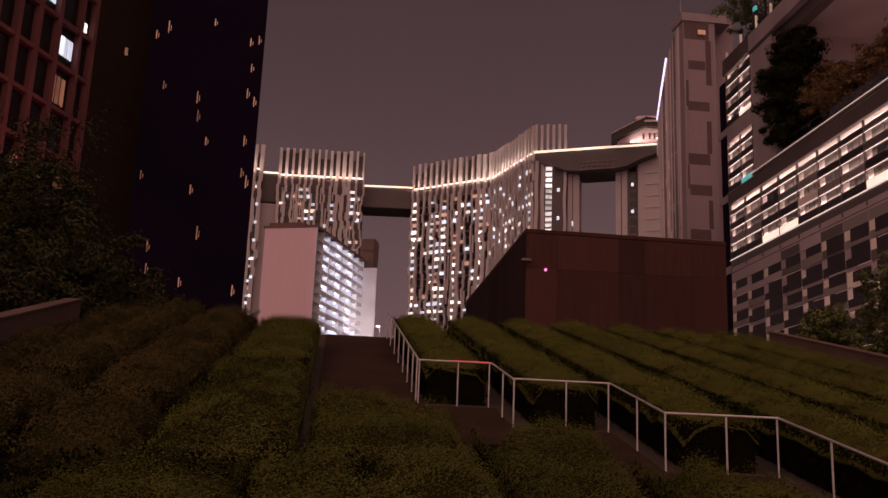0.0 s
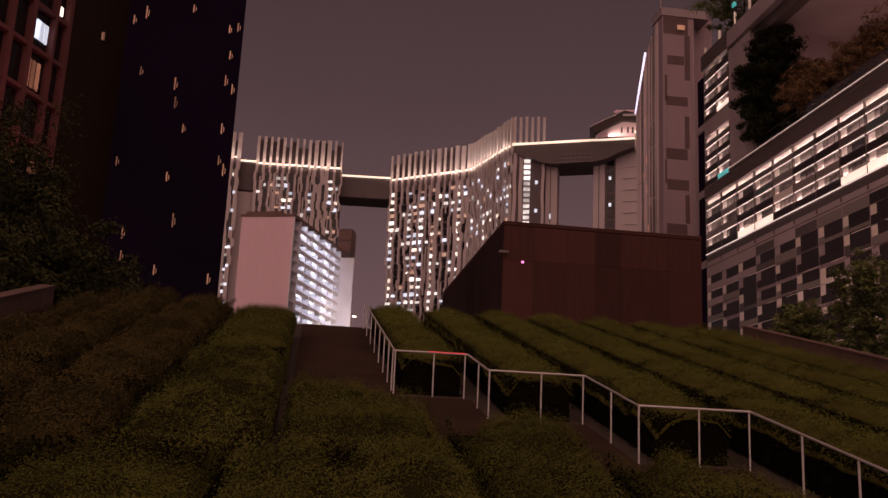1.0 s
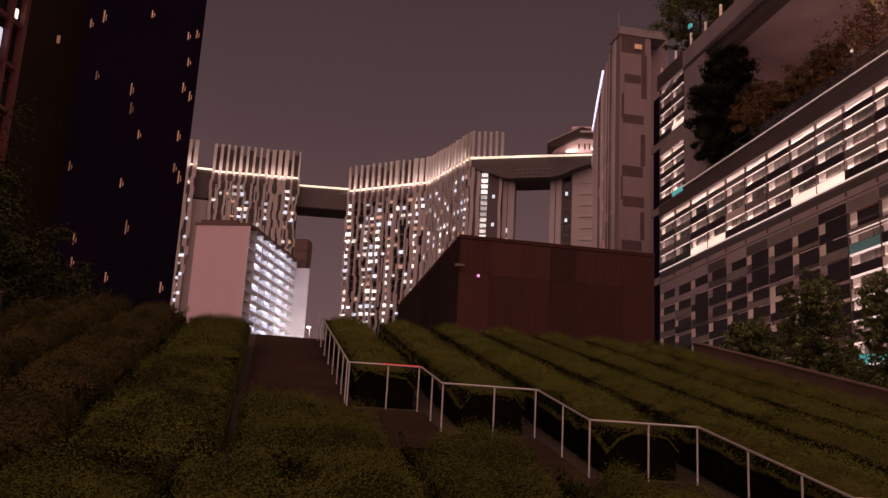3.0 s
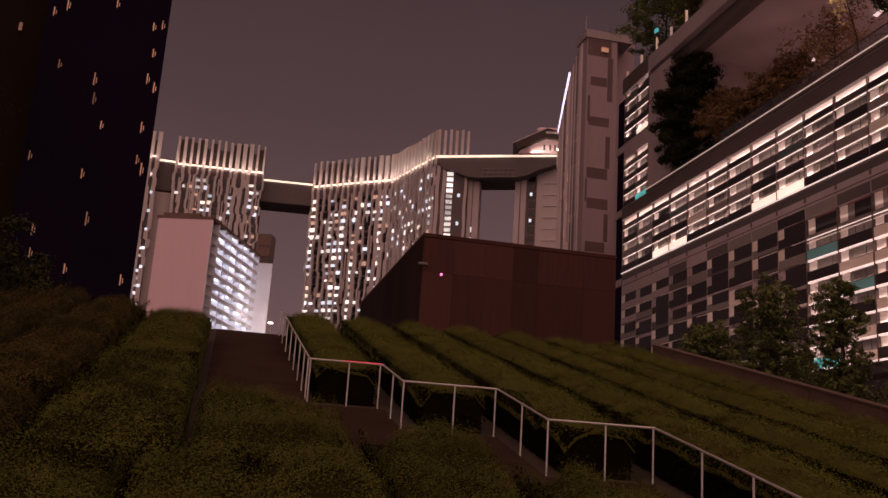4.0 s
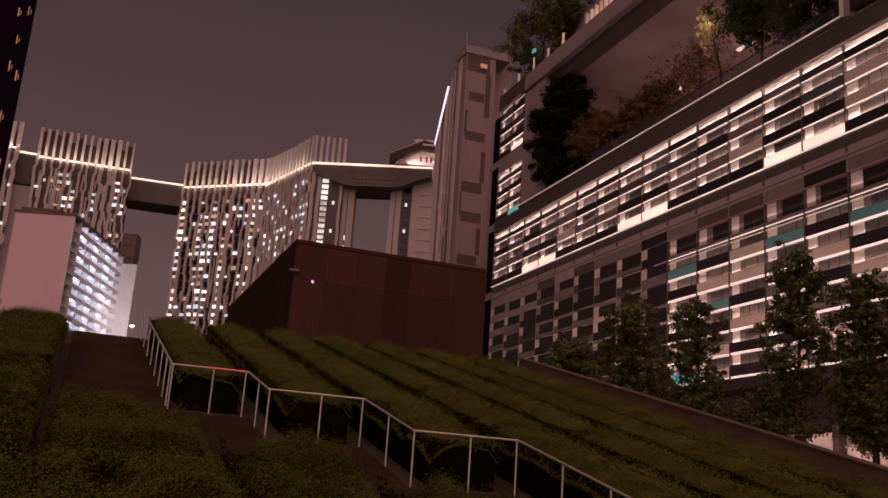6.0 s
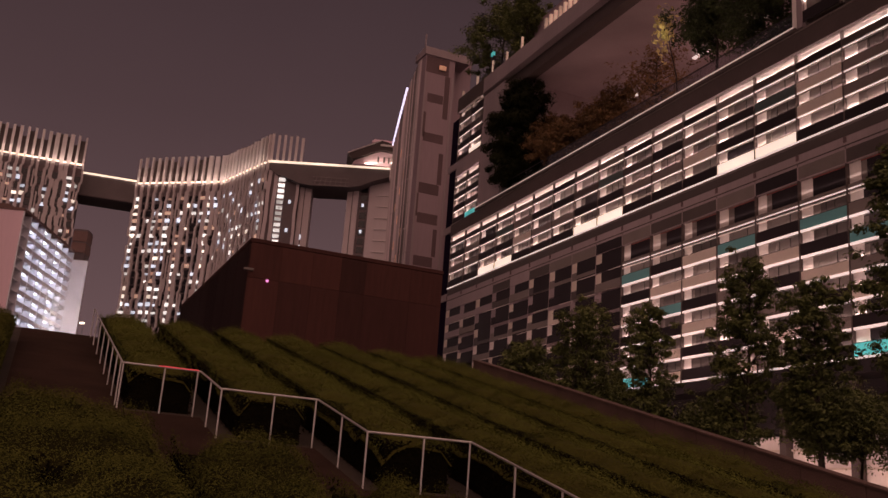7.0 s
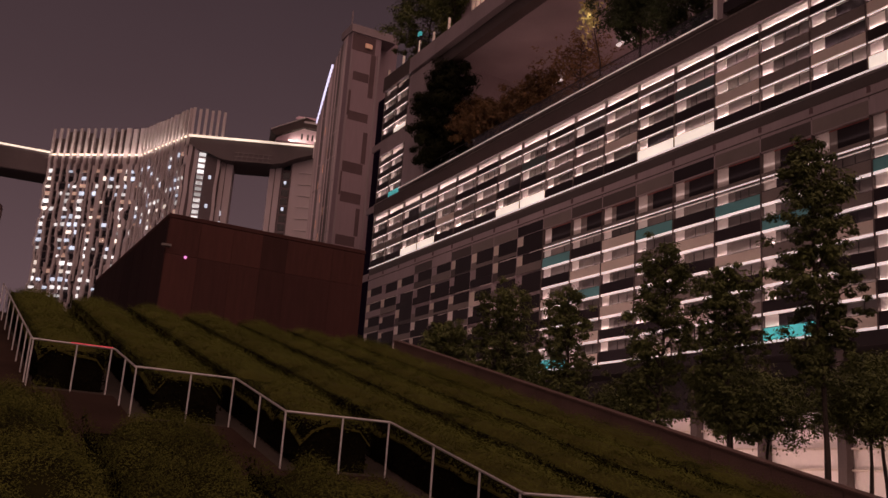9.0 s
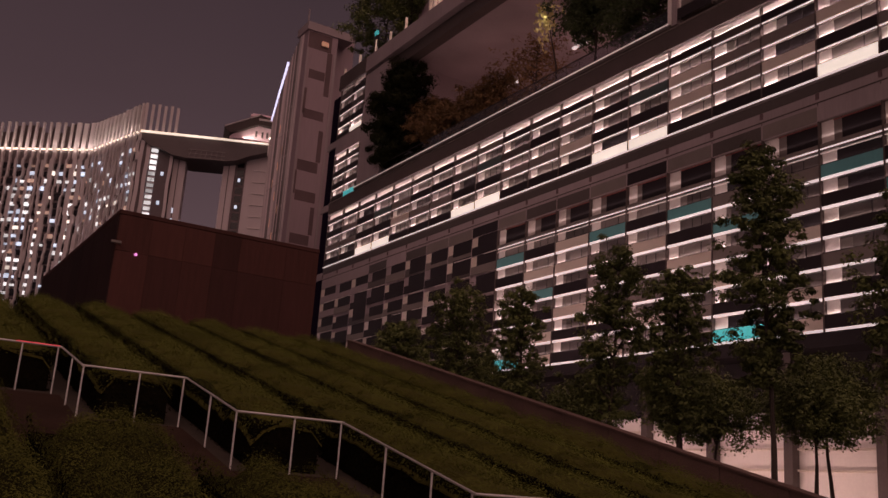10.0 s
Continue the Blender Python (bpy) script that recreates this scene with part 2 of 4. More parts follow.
CITY = -26.0
CREST = 34.0
tagged(part("ground", blocks([(-1500, 1500, -1200, 1800, CITY - 1, CITY)]), M["asphalt"]), "dark asphalt city ground far below the garden", "ground", "", "structure")
tagged(part("floor", blocks([(-9, 16.3, -14, 6.4, -0.5, 0)]), M["paving"]), "dim brown paved terrace at the foot of the slope", "terrace", "", "structure")
tagged(part("roof_slope", sloped(-7.0, 16.0, 6.4, CREST, -4.0, -BED), M["soil"]), "dark soil of the sloping roof garden under the hedges", "slope", "", "structure")
tagged(part("roof_deck", blocks([(-9, 16.3, CREST, 62, 2.0, top_z(CREST) - BED)]), M["paving"]), "flat roof deck behind the crest of the slope", "deck", "", "structure")
tagged(part("podium", blocks([(-9, 16.3, -14, 62, CITY, -6)]), M["slab_dark"]), "dark podium building that carries the roof garden", "podium", "", "structure")
tagged(part("side_terrace", blocks([(16.4, 54.6, -14, 150, CITY, EYE - 1.2)]), M["asphalt"]), "dark planted terrace between the garden and the panelled building", "terrace", "", "structure")

# parapets on both sides, cast in lengths
for side, x0, x1, y_a, y_b, h in (("right", 16.0, 16.35, 4.0, 33.9, 0.02), ("left", -7.35, -7.0, 8.0, 27.2, 0.34)):
    wall = thing("parapet", "pinkish brown concrete parapet along the sloping garden edge", "parapet", "", "structure")
    y = y_a
    while y < y_b:
        e = min(y + 1.8, y_b)
        part("coping_length", sloped(x0, x1, y + 0.012, e - 0.012, -2.6, h), M["parapet"], wall)
        part("coping", sloped(x0 - 0.03, x1 + 0.03, y + 0.006, e - 0.006, h + 0.002, h + 0.05), M["parapet"], wall)
        y = e

# straight ramp up to the crest, and the slabs of the path along the rail
flight = thing("ramp", "brown paved garden ramp climbing between the hedges", "ramp", "", "structure")
N_ST = 9
for i in range(N_ST):
    y0 = 20.4 + i * (CREST - 20.4) / N_ST
    y1 = 20.4 + (i + 1) * (CREST - 20.4) / N_ST
    part("ramp_slab", sloped(-0.3, 1.95, y0, y1 - 0.008, -BED - 0.3, -BED + 0.02), M["paving"], flight)
path = thing("path", "brown paved path that steps down between hedge beds", "path", "", "structure")
for x0, x1, y0, y1 in ((-0.3, 1.95, 16.9, 20.4), (1.95, 3.5, 15.4, 20.4), (3.5, 5.4, 13.9, 18.3), (5.4, 7.2, 11.0, 15.2), (7.2, 9.2, 7.4, 11.0)):
    k = 2
    for i in range(k):
        a, b = y0 + (y1 - y0) * i / k, y0 + (y1 - y0) * (i + 1) / k
        part("path_slab", sloped(x0 + 0.01, x1 - 0.01, a, b - 0.008, -BED - 0.3, -BED + 0.03), M["paving"], path)


# ---- hedges ----
def surface_noise(x, y, seed):
    a = np.sin(x * 2.3 + seed) * np.sin(y * 1.9 + seed * 1.7) + 0.6 * np.sin(x * 5.1 + y * 2.2 + seed * 0.6) * np.sin(y * 4.7 - x * 1.3 + seed)
    return a + 0.5 * np.sin(x * 9.7 - y * 3.1 + seed * 2.1) * np.sin(y * 8.9 + x * 4.0 + seed)


def hedge(x0, x1, y0, y1, drop=0.0, rough=0.07, density=150, seed=1, leaf=0.075, key="leaf", crown=0.13, label="long clipped dark green hedge bed on the slope"):
    """A long hedge bed that follows the slope: a lumpy core and a coat of leaves."""
    rng = np.random.default_rng(seed)
    bed = thing("hedge", label, "hedge", "hedge beds on the slope")
    nx, ny = max(6, int((x1 - x0) / 0.2)), max(6, int((y1 - y0) / 0.25))

    # rounded tufts side by side, with creases between them
    bushy = rough > 0.1
    tufts = int((x1 - x0) * (y1 - y0) * (4.2 if bushy else 4.0)) + 4
    tx, ty = rng.uniform(x0, x1, tufts), rng.uniform(y0, y1, tufts)
    tr, th = rng.uniform(0.28, 0.56, tufts), rng.uniform(0.55, 1.0, tufts)
    swell = 0.44 if bushy else 0.15

    def tuft(x, y):
        """Height of the tuft at each place, 0 to 1, and how its side leans."""
        x, y = np.atleast_1d(x).astype(float), np.atleast_1d(y).astype(float)
        best, lx, ly = np.zeros(x.shape), np.zeros(x.shape), np.zeros(x.shape)
        for k in range(tufts):
            dx, dy = (x - tx[k]) / tr[k], (y - ty[k]) / tr[k]
            h = th[k] * np.sqrt(np.maximum(0.0, 1 - dx * dx - dy * dy))
            up = h > best
            best[up], lx[up], ly[up] = h[up], dx[up], dy[up]
        return best, lx, ly

    def height(x, y):
        edge, end = np.minimum(x - x0, x1 - x), np.minimum(y - y0, y1 - y)
        low = 0.4 * rough * surface_noise(x * 0.5, y * 0.5, seed) + swell * (tuft(x, y)[0].reshape(np.shape(x)) - 0.75)
        return TOP + TAN * y - drop + low - 0.30 * np.exp(-np.maximum(edge, 0) / crown) - (0.30 if bushy else 0.07) * np.exp(-np.maximum(end, 0) / 0.14)

    bm = bmesh.new()
    grid = []
    gx, gy = np.meshgrid(np.linspace(x0, x1, nx + 1), np.linspace(y0, y1, ny + 1))
    for x, y, z in zip(gx.ravel(), gy.ravel(), height(gx.ravel(), gy.ravel())):
        grid.append(bm.verts.new((x, y, z - 0.06)))
    at = lambda i, j: grid[j * (nx + 1) + i]
    for j in range(ny):
        for i in range(nx):
            bm.faces.new((at(i, j), at(i + 1, j), at(i + 1, j + 1), at(i, j + 1)))
    rim = [(i, 0) for i in range(nx)] + [(nx, j) for j in range(ny)] + [(i, ny) for i in range(nx, 0, -1)] + [(0, j) for j in range(ny, 0, -1)]
    low = {}
    for i, j in rim:
        co = at(i, j).co
        low[i, j] = bm.verts.new((co.x, co.y, co.z - 0.03 if rough < 0.1 else min(co.z - 0.04, top_z(co.y) - 0.6 - drop)))
    for a, b in zip(rim, rim[1:] + rim[:1]):
        bm.faces.new((low[a], low[b], at(*b), at(*a)))
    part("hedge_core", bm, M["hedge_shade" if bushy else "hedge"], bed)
    # twig mass coloured near-black, as if shaded by the leaves above
    part("stem_mass", sloped(x0 + 0.05, x1 - 0.05, y0 + 0.05, y1 - 0.05, -BED, -0.18 - drop - (rough if rough > 0.1 else 0.0)), M["stem_shade"], bed, "twiggy mass under the leaves, shade put into its colour")
    area = (x1 - x0) * (y1 - y0)
    n = int(area * density)
    x, y = rng.uniform(x0 - 0.03, x1 + 0.03, n), rng.uniform(y0 - 0.03, y1 + 0.03, n)
    dome, lean_x, lean_y = tuft(x, y)
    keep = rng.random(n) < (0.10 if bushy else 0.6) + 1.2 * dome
    x, y, lean_x, lean_y = x[keep], y[keep], lean_x[keep], lean_y[keep]
    n = len(x)
    c = np.stack([x, y, height(x, y) + rng.normal(0.0, 0.035, n) + 0.05 * rng.random(n) ** 6 * 3], 1)
    nor = np.stack([0.8 * lean_x, 0.8 * lean_y - 0.25, np.full(n, 1.0)], 1)
    # leaves on the four sides
    per = int(((x1 - x0) + 2 * (y1 - y0)) * BED * density * 0.07)
    w = rng.random(per)
    tot = (x1 - x0) + 2 * (y1 - y0)
    d = w * tot
    front = d < (x1 - x0)
    lft = (~front) & (d < (x1 - x0) + (y1 - y0))
    sx = np.where(front, x0 + d, np.where(lft, x0, x1))
    sy = np.where(front, y0, y0 + (d - (x1 - x0)) % (y1 - y0))
    hgt = 1 - 0.2 * rng.random(per) ** 2
    sz = top_z(sy) - BED + hgt * (BED - drop - 0.08)
    sn = np.stack([np.where(front, 0, np.where(lft, -1.0, 1.0)), np.where(front, -1.0, 0), np.full(per, 0.3)], 1)
    sc = np.stack([sx, sy, sz], 1) + rng.normal(0, 0.035, (per, 3))
    leaves("hedge_leaves", np.concatenate([c, sc]), np.concatenate([nor, sn]), leaf, M[key], bed, rng)
    # leaves low on the sides that face the path, coloured dark for shade
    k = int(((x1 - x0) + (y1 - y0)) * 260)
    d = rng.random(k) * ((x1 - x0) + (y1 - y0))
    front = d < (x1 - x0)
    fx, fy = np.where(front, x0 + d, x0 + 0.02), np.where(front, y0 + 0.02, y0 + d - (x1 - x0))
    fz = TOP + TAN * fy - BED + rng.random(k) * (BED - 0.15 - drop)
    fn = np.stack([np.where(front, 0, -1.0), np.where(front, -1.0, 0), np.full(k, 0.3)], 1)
    leaves("lower_leaves", np.stack([fx, fy, fz], 1) + rng.normal(0, 0.03, (k, 3)), fn, 0.035, M["stem_shade"], bed, rng, "low hedge side leaves, shade painted into their colour")
    return bed


# beds above the rail, one row beside the other
for i, (x0, x1, y0, y1) in enumerate((
        (1.95, 3.4, 20.75, 33.2), (3.85, 5.25, 18.55, 33.6), (5.7, 7.1, 15.45, 33.6), (7.6, 9.05, 11.1, 33.7), (9.6, 10.9, 7.6, 33.7),
        (11.5, 12.8, 7.0, 33.7), (13.4, 14.6, 7.0, 33.7), (15.05, 15.7, 7.0, 33.8))):
    hedge(x0 + 0.05, x1 - 0.06, y0, y1, drop=0.5 if i == 7 else 0.0, density=2400, seed=11 + i, rough=0.06, leaf=0.0155, crown=0.13)
# beds below the path
for i, (x0, x1, y0, y1) in enumerate(((-0.25, 1.9, 12.5, 16.6), (2.1, 3.8, 7.2, 14.4), (4.0, 5.6, 7.0, 12.7), (5.8, 7.1, 7.0, 10.2))):
    hedge(x0, x1, y0, y1, drop=0.05, density=4600, seed=31 + i, rough=0.19, leaf=0.0135, key="leaf_low", label="lumpy dark green hedge bed below the rail")
# low planting across the foot of the slope
for i, (x0, x1, y0, y1, d) in enumerate(((-0.9, 1.9, 7.2, 11.9, 0.02), (-3.0, -1.0, 7.2, 11.6, 0.06), (-5.4, -3.2, 7.2, 11.0, 0.22))):
    hedge(x0, x1, y0, y1, drop=d, density=4600, seed=41 + i, rough=0.24, leaf=0.0135, key="leaf_low" if i < 2 else "leaf_brown_shaded", label="bushy olive green planting across the slope foot")
# beds beside the ramp, grown uneven
for i, (x0, x1, y0, y1, d) in enumerate(((-2.2, -0.45, 21.2, 29.8, 0.0), (-2.25, -0.45, 12.1, 21.2, 0.02), (-4.1, -2.6, 12.4, 15.6, 0.12), (-4.0, -2.55, 16.1, 22.4, 0.0), (-4.1, -2.6, 22.8, 33.2, 0.03),
                                         (-5.7, -4.4, 11.6, 17.6, 0.1), (-5.65, -4.5, 18.1, 33.6, 0.0), (-6.9, -6.05, 8.0, 20.5, 0.15), (-6.9, -6.05, 21.0, 33.6, 0.05))):
    hedge(x0, x1, y0, y1, drop=d, density=2500, seed=51 + i, rough=0.06 if i == 0 else 0.24, leaf=0.0175, key="leaf_low" if i < 2 else "leaf_brown_shaded",
          label="lumpy dark green hedge bed beside the ramp" if i < 2 else "lumpy brownish hedge bed, weaker light put into its colour")


# ---- stepped handrail ----
rail = thing("handrail", "slim brushed steel handrail that steps down along the hedges", "handrail")
RAIL = [(1.82, 33.8), (1.82, 20.6), (3.42, 20.6), (3.47, 18.4), (5.4, 18.4), (5.4, 15.3), (7.33, 15.3), (7.27, 10.9), (9.4, 10.9)]
UPPER_POSTS = [33.6, 31.4, 29.2, 27.2, 25.3, 23.6, 22.1, 20.95]


def rail_z(y):
    return top_z(y)


for (xa, ya), (xb, yb) in zip(RAIL, RAIL[1:]):
    bm = bmesh.new()
    tube(bm, [(xa, ya, rail_z(ya)), ((xa + xb) / 2, (ya + yb) / 2, rail_z((ya + yb) / 2)), (xb, yb, rail_z(yb))], [0.020] * 3, 8)
    part("rail_length", bm, M["steel"], rail)
    if 15 < ya < 22 and xb - xa > 1 and xa < 2:
        bm = bmesh.new()
        tube(bm, [(2.55, ya - 0.012, rail_z(ya) + 0.014), (3.38, ya - 0.012, rail_z(ya) + 0.014)], [0.014] * 2, 6)
        part("rail_lamp", bm, M["red_lamp"], rail, "red glow on the top of the rail")
posts = [(1.82, y) for y in UPPER_POSTS] + [(1.84, 20.6), (2.68, 20.6), (3.36, 20.6), (3.45, 19.4), (3.49, 18.4), (4.52, 18.4), (5.36, 18.4), (5.4, 16.75), (5.4, 15.3), (6.43, 15.3), (7.3, 15.3), (7.31, 13.6), (7.29, 12.1), (7.28, 11.0), (8.3, 10.9), (9.3, 10.9)]
for px, py in posts:
    bm = bmesh.new()
    tube(bm, [(px, py, rail_z(py) - 1.12), (px, py, rail_z(py) - 0.5), (px, py, rail_z(py) - 0.01)], [0.0175] * 3, 8)
    part("post", bm, M["steel"], rail)


# ---- rust red plant house on the crest ----
house = thing("plant_house", "rust red metal clad roof plant house behind the hedges", "plant house")
HX0, HX1, HY0, HY1, HZ1 = 7.6, 16.15, 38.0, 55.5, EYE + 10.05
HZ0 = top_z(CREST) - BED
part("wall", blocks([(HX0, HX1, HY0, HY1, HZ0, HZ1 - 0.2)]), M["rust_shaded"], house)
part("roof", blocks([(HX0 - 0.04, HX1 + 0.04, HY0 - 0.04, HY1 + 0.04, HZ1 - 0.18, HZ1)], chamfer=0.02), M["rust_deep"], house)
x = HX0
for w, low, high in ((1.3, "rust", "rust"), (1.35, "rust_deep", "rust"), (1.25, "rust", "rust"), (1.1, "rust_deep", "rust_deep"), (2.05, "rust_deep", "rust"), (1.5, "rust_deep", "rust")):
    x1 = min(x + w, HX1)
    part("cladding_panel", blocks([(x + 0.004, x1 - 0.004, HY0 - 0.05, HY0, HZ0, HZ1 - 1.65)]), M[low], house)
    part("cladding_panel", blocks([(x + 0.004, x1 - 0.004, HY0 - 0.05, HY0, HZ1 - 1.64, HZ1 - 0.2)]), M[high], house)
    x += w
# side panels use the darkened copy, as if turned from the light
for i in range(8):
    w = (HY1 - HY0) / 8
    part("cladding_panel", blocks([(HX0 - 0.05, HX0, HY0 + i * w + 0.012, HY0 + (i + 1) * w - 0.012, HZ0, HZ1 - 0.21)], chamfer=0.006), M["rust_shaded"], house)
cam_box = thing("security_camera", "small wall camera with a pink light on the plant house", "security camera")
part("bracket", blocks([(HX0 + 0.10, HX0 + 0.16, HY0 - 0.3, HY0 - 0.05, HZ1 - 1.42, HZ1 - 1.36)]), M["metal_dark"], cam_box)
part("camera_body", blocks([(HX0 - 0.26, HX0 + 0.14, HY0 - 0.42, HY0 - 0.3, HZ1 - 1.46, HZ1 - 1.35)], chamfer=0.02), M["p_grey"], cam_box)
bm = bmesh.new()
bmesh.ops.create_uvsphere(bm, u_segments=10, v_segments=6, radius=0.06, matrix=pose(HX0 + 0.8, HY0 - 0.12, HZ1 - 1.72))
part("signal_lamp", bm, M["pink_lamp"], cam_box, "glowing pink signal lamp")


# ---- far towers ----
def frame_of(p0, p1):
    """Local frame of a facade from p0 to p1: x along it, y into the building."""
    d = Vector((p1[0] - p0[0], p1[1] - p0[1], 0))
    a = math.atan2(d.y, d.x)
    return Matrix.Translation((p0[0], p0[1], 0)) @ Matrix.Rotation(a, 4, "Z"), d.length


def strip(bm, pts, half, y0, y1, m):
    """An upright band through the points (x, z), with thickness from y0 to y1."""
    rows = []
    for x, z in pts:
        rows.append([bm.verts.new(m @ Vector((x + s, y, z))) for s, y in ((-half, y0), (half, y0), (half, y1), (-half, y1))])
    for a, b in zip(rows, rows[1:]):
        for k in range(4):
            bm.faces.new((a[k], a[(k + 1) % 4], b[(k + 1) % 4], b[k]))
    bm.faces.new(rows[0][::-1])
    bm.faces.new(rows[-1])


def tower(p0, p1, z_line, z_top, z_low, fins, lit, seed, depth=14, name="apartment_tower", label="tall pale apartment tower with upright fins and lit windows"):
    rng = random.Random(seed)
    m, w = frame_of(p0, p1)
    t = thing(name, label, "tower", "towers joined by sky bridges")
    part("wall", blocks([(0, w, 0, depth, CITY, z_line)], m), M["tower_wall"], t)
    step = w / fins
    for i in range(fins + 1):
        bm = bmesh.new()
        pts, z, off = [], z_low, 0.0
        while z < z_line - 2:
            pts.append((i * step + off, z))
            pts.append((i * step + off, z + 2.4))
            off = rng.choice((-0.2, -0.1, 0.0, 0.0, 0.1, 0.2)) * step
            z += 3.1
        pts.append((i * step, z_line))
        pts.append((i * step, z_top + 0.7 - rng.choice((0, 0, 0.3))))
        strip(bm, pts, step * rng.choice((0.13, 0.17, 0.22, 0.30)), -0.8, -0.02, m)
        part("fin", bm, M["fin"], t)
    # half fins break the stripes up
    for _ in range(fins * 6):
        x, z = rng.uniform(0.04, 0.96) * w, rng.uniform(z_low, z_line - 8)
        part("short_fin", blocks([(x - step * 0.10, x + step * 0.10, -0.5, -0.015, z, z + rng.choice((3, 6, 9)))], m), M["fin"], t)
    dark = bmesh.new()
    floors = int((z_line - z_low - 2) / 2.6)
    bright = [rng.random() for _ in range(fins)]
    for i in range(fins):
        for k in range(floors):
            z = z_low + 0.6 + k * 2.6
            wide = bright[i] > 0.55
            x0, x1 = (i + rng.uniform(0.04, 0.2 if wide else 0.35)) * step, (i + rng.uniform(0.7 if wide else 0.55, 0.97)) * step
            z1 = z + rng.uniform(0.6, 1.3)
            if rng.random() < lit * (1.8 if bright[i] > 0.55 else 0.5):
                key = rng.choice(("win_warm", "win_white", "win_white", "win_white", "win_white", "win_cool", "win_cool", "glow_dim"))
                part("window", blocks([(x0, x1, -0.6, -0.02, z, z1)], m), M[key], t, "lit window")
            else:
                block(dark, x0 - 0.12 * step, x1 + 0.1 * step, -0.14, -0.005, z - 0.5, z1 + 0.6, m)
    tagged(part("dark_glazing", dark, M["dark_glass"], t, "unlit glazing"), kind="stuff")
    lamp("crown_light", "AREA", m @ look((w / 2, -2.6, z_line - 0.6), (w / 2, -0.3, z_line + 5)), 32 * w, (1.0, 0.80, 0.64), size=w, size_y=0.4)
    part("light_line", blocks([(-0.3, w + 0.3, -0.5, -0.03, z_line - 0.02, z_line + 0.42)], m), M["line"], t, "glowing warm light line under the crown")
    for i in range(fins):
        part("crown_screen", blocks([(i * step + 0.02, (i + 1) * step - 0.02, 0.1, 0.4, z_line + 0.56, z_top - rng.choice((-0.3, 0.2, 0.4, 0.8, 2.6)))], m), M["crown"], t)
    return t


def E(z):
    return EYE + z


tower((-62, 332), (-29.3, 330), E(102.3), E(111), E(30), 14, 0.22, 3)
tower((-22.9, 331), (6.4, 329), E(101), E(110.4), E(30), 13, 0.34, 4)
tower((24.9, 330), (49.6, 310), E(98.6), E(107.2), E(40), 13, 0.5, 5)
tower((49.9, 309.6), (58.0, 280.5), E(98.5), E(106.8), E(40), 13, 0.24, 6, depth=10)
wing = thing("tower_end", "plain grey tower end with a lit stair column", "tower")
m, w = frame_of((58.3, 280.2), (67.6, 277.4))
part("wall", blocks([(0, w, 0.3, 9, CITY, E(98.3))], m), M["tower_wall"], wing)
for x0, x1, key in ((0, 1.1, "tower_grey"), (1.9, 3.0, "tower_grey"), (8.8, 9.7, "tower_grey")):
    bm = bmesh.new()
    zz = [(0.5 * (x0 + x1) + 0.12 * math.sin(0.9 * k + x0), E(50 + 2 * k)) for k in range(24)]
    strip(bm, zz, 0.5 * (x1 - x0), -0.2, 0.28, m)
    part("wall_strip", bm, M[key], wing)
for i in range(6):
    bm = bmesh.new()
    strip(bm, [(0.3 + 1.82 * i, E(98.4)), (0.3 + 1.82 * i, E(107.8 - 0.3 * (i % 2)))], 0.42, -0.6, 0.2, m)
    part("fin", bm, M["fin"], wing)
for k in range(19):
    part("stair_landing", blocks([(3.4, 5.3, -0.1, 0.28, E(60.4 + 1.8 * k), E(61.4 + 1.8 * k))], m), M["win_white"], wing, "lit stair landing")
    part("landing_slab", blocks([(3.2, 5.5, -0.2, 0.28, E(61.55 + 1.8 * k), E(61.8 + 1.8 * k))], m), M["tower_grey"], wing)
for k in (2, 5, 8):
    part("window", blocks([(6.9, 7.7, 0.1, 0.29, E(62 + 3 * k), E(63.1 + 3 * k))], m), M["win_cool"], wing, "small lit window")

# plain recessed wing beside the first tower
side = thing("tower_wing", "plain grey side wing of an apartment tower", "tower")
part("wall", blocks([(-29.2, -22.8, 333, 345, CITY, E(91))]), M["tower_grey"], side)
for k in range(7):
    part("window", blocks([(-30.4, -29.5, 329.2, 329.9, E(50 + 6.5 * k), E(51 + 6.5 * k))]), M["win_cool"], side, "small lit window")

# sky bridges
for name_pts in (((-31, 333), (-22.5, 333), 102.4, 91.5), ((6.4, 332), (25, 330.4), 99.7, 91.7)):
    (xa, ya), (xb, yb), zt, zb = name_pts
    m, w = frame_of((xa, ya), (xb, yb))
    b = thing("sky_bridge", "dark sky bridge with a glowing warm edge between towers", "bridge", "sky bridges")
    part("deck", blocks([(0, w, 0, 12, E(zb), E(zt) - 0.6)], m, 0.3), M["bridge"], b)
    part("light_line", blocks([(0, w, -0.35, 0.1, E(zt) - 0.35, E(zt) + 0.2)], m), M["line"], b, "glowing warm light line")
# long bridge with a boat shaped soffit
m, w = frame_of((58.2, 279.6), (92.7, 263.5))
b = thing("sky_bridge", "long dark sky bridge with a boat shaped underside and glowing edge", "bridge", "sky bridges")
bm = bmesh.new()
prof = [(0, 98.2), (w, 98.2), (w, 96.2), (31.9, 94.2), (28.4, 92.5), (24.9, 91.8), (13.5, 91.7), (9.5, 92.2), (6.2, 93.6), (2.4, 94.6), (0, 96.6)]
fr = [bm.verts.new(m @ Vector((x, 0, E(z)))) for x, z in prof]
bk = [bm.verts.new(m @ Vector((x, 13, E(z)))) for x, z in prof]
bm.faces.new(fr)
bm.faces.new(bk[::-1])
for i in range(len(prof)):
    j = (i + 1) % len(prof)
    bm.faces.new((fr[j], fr[i], bk[i], bk[j]))
part("deck", bm, M["bridge"], b)
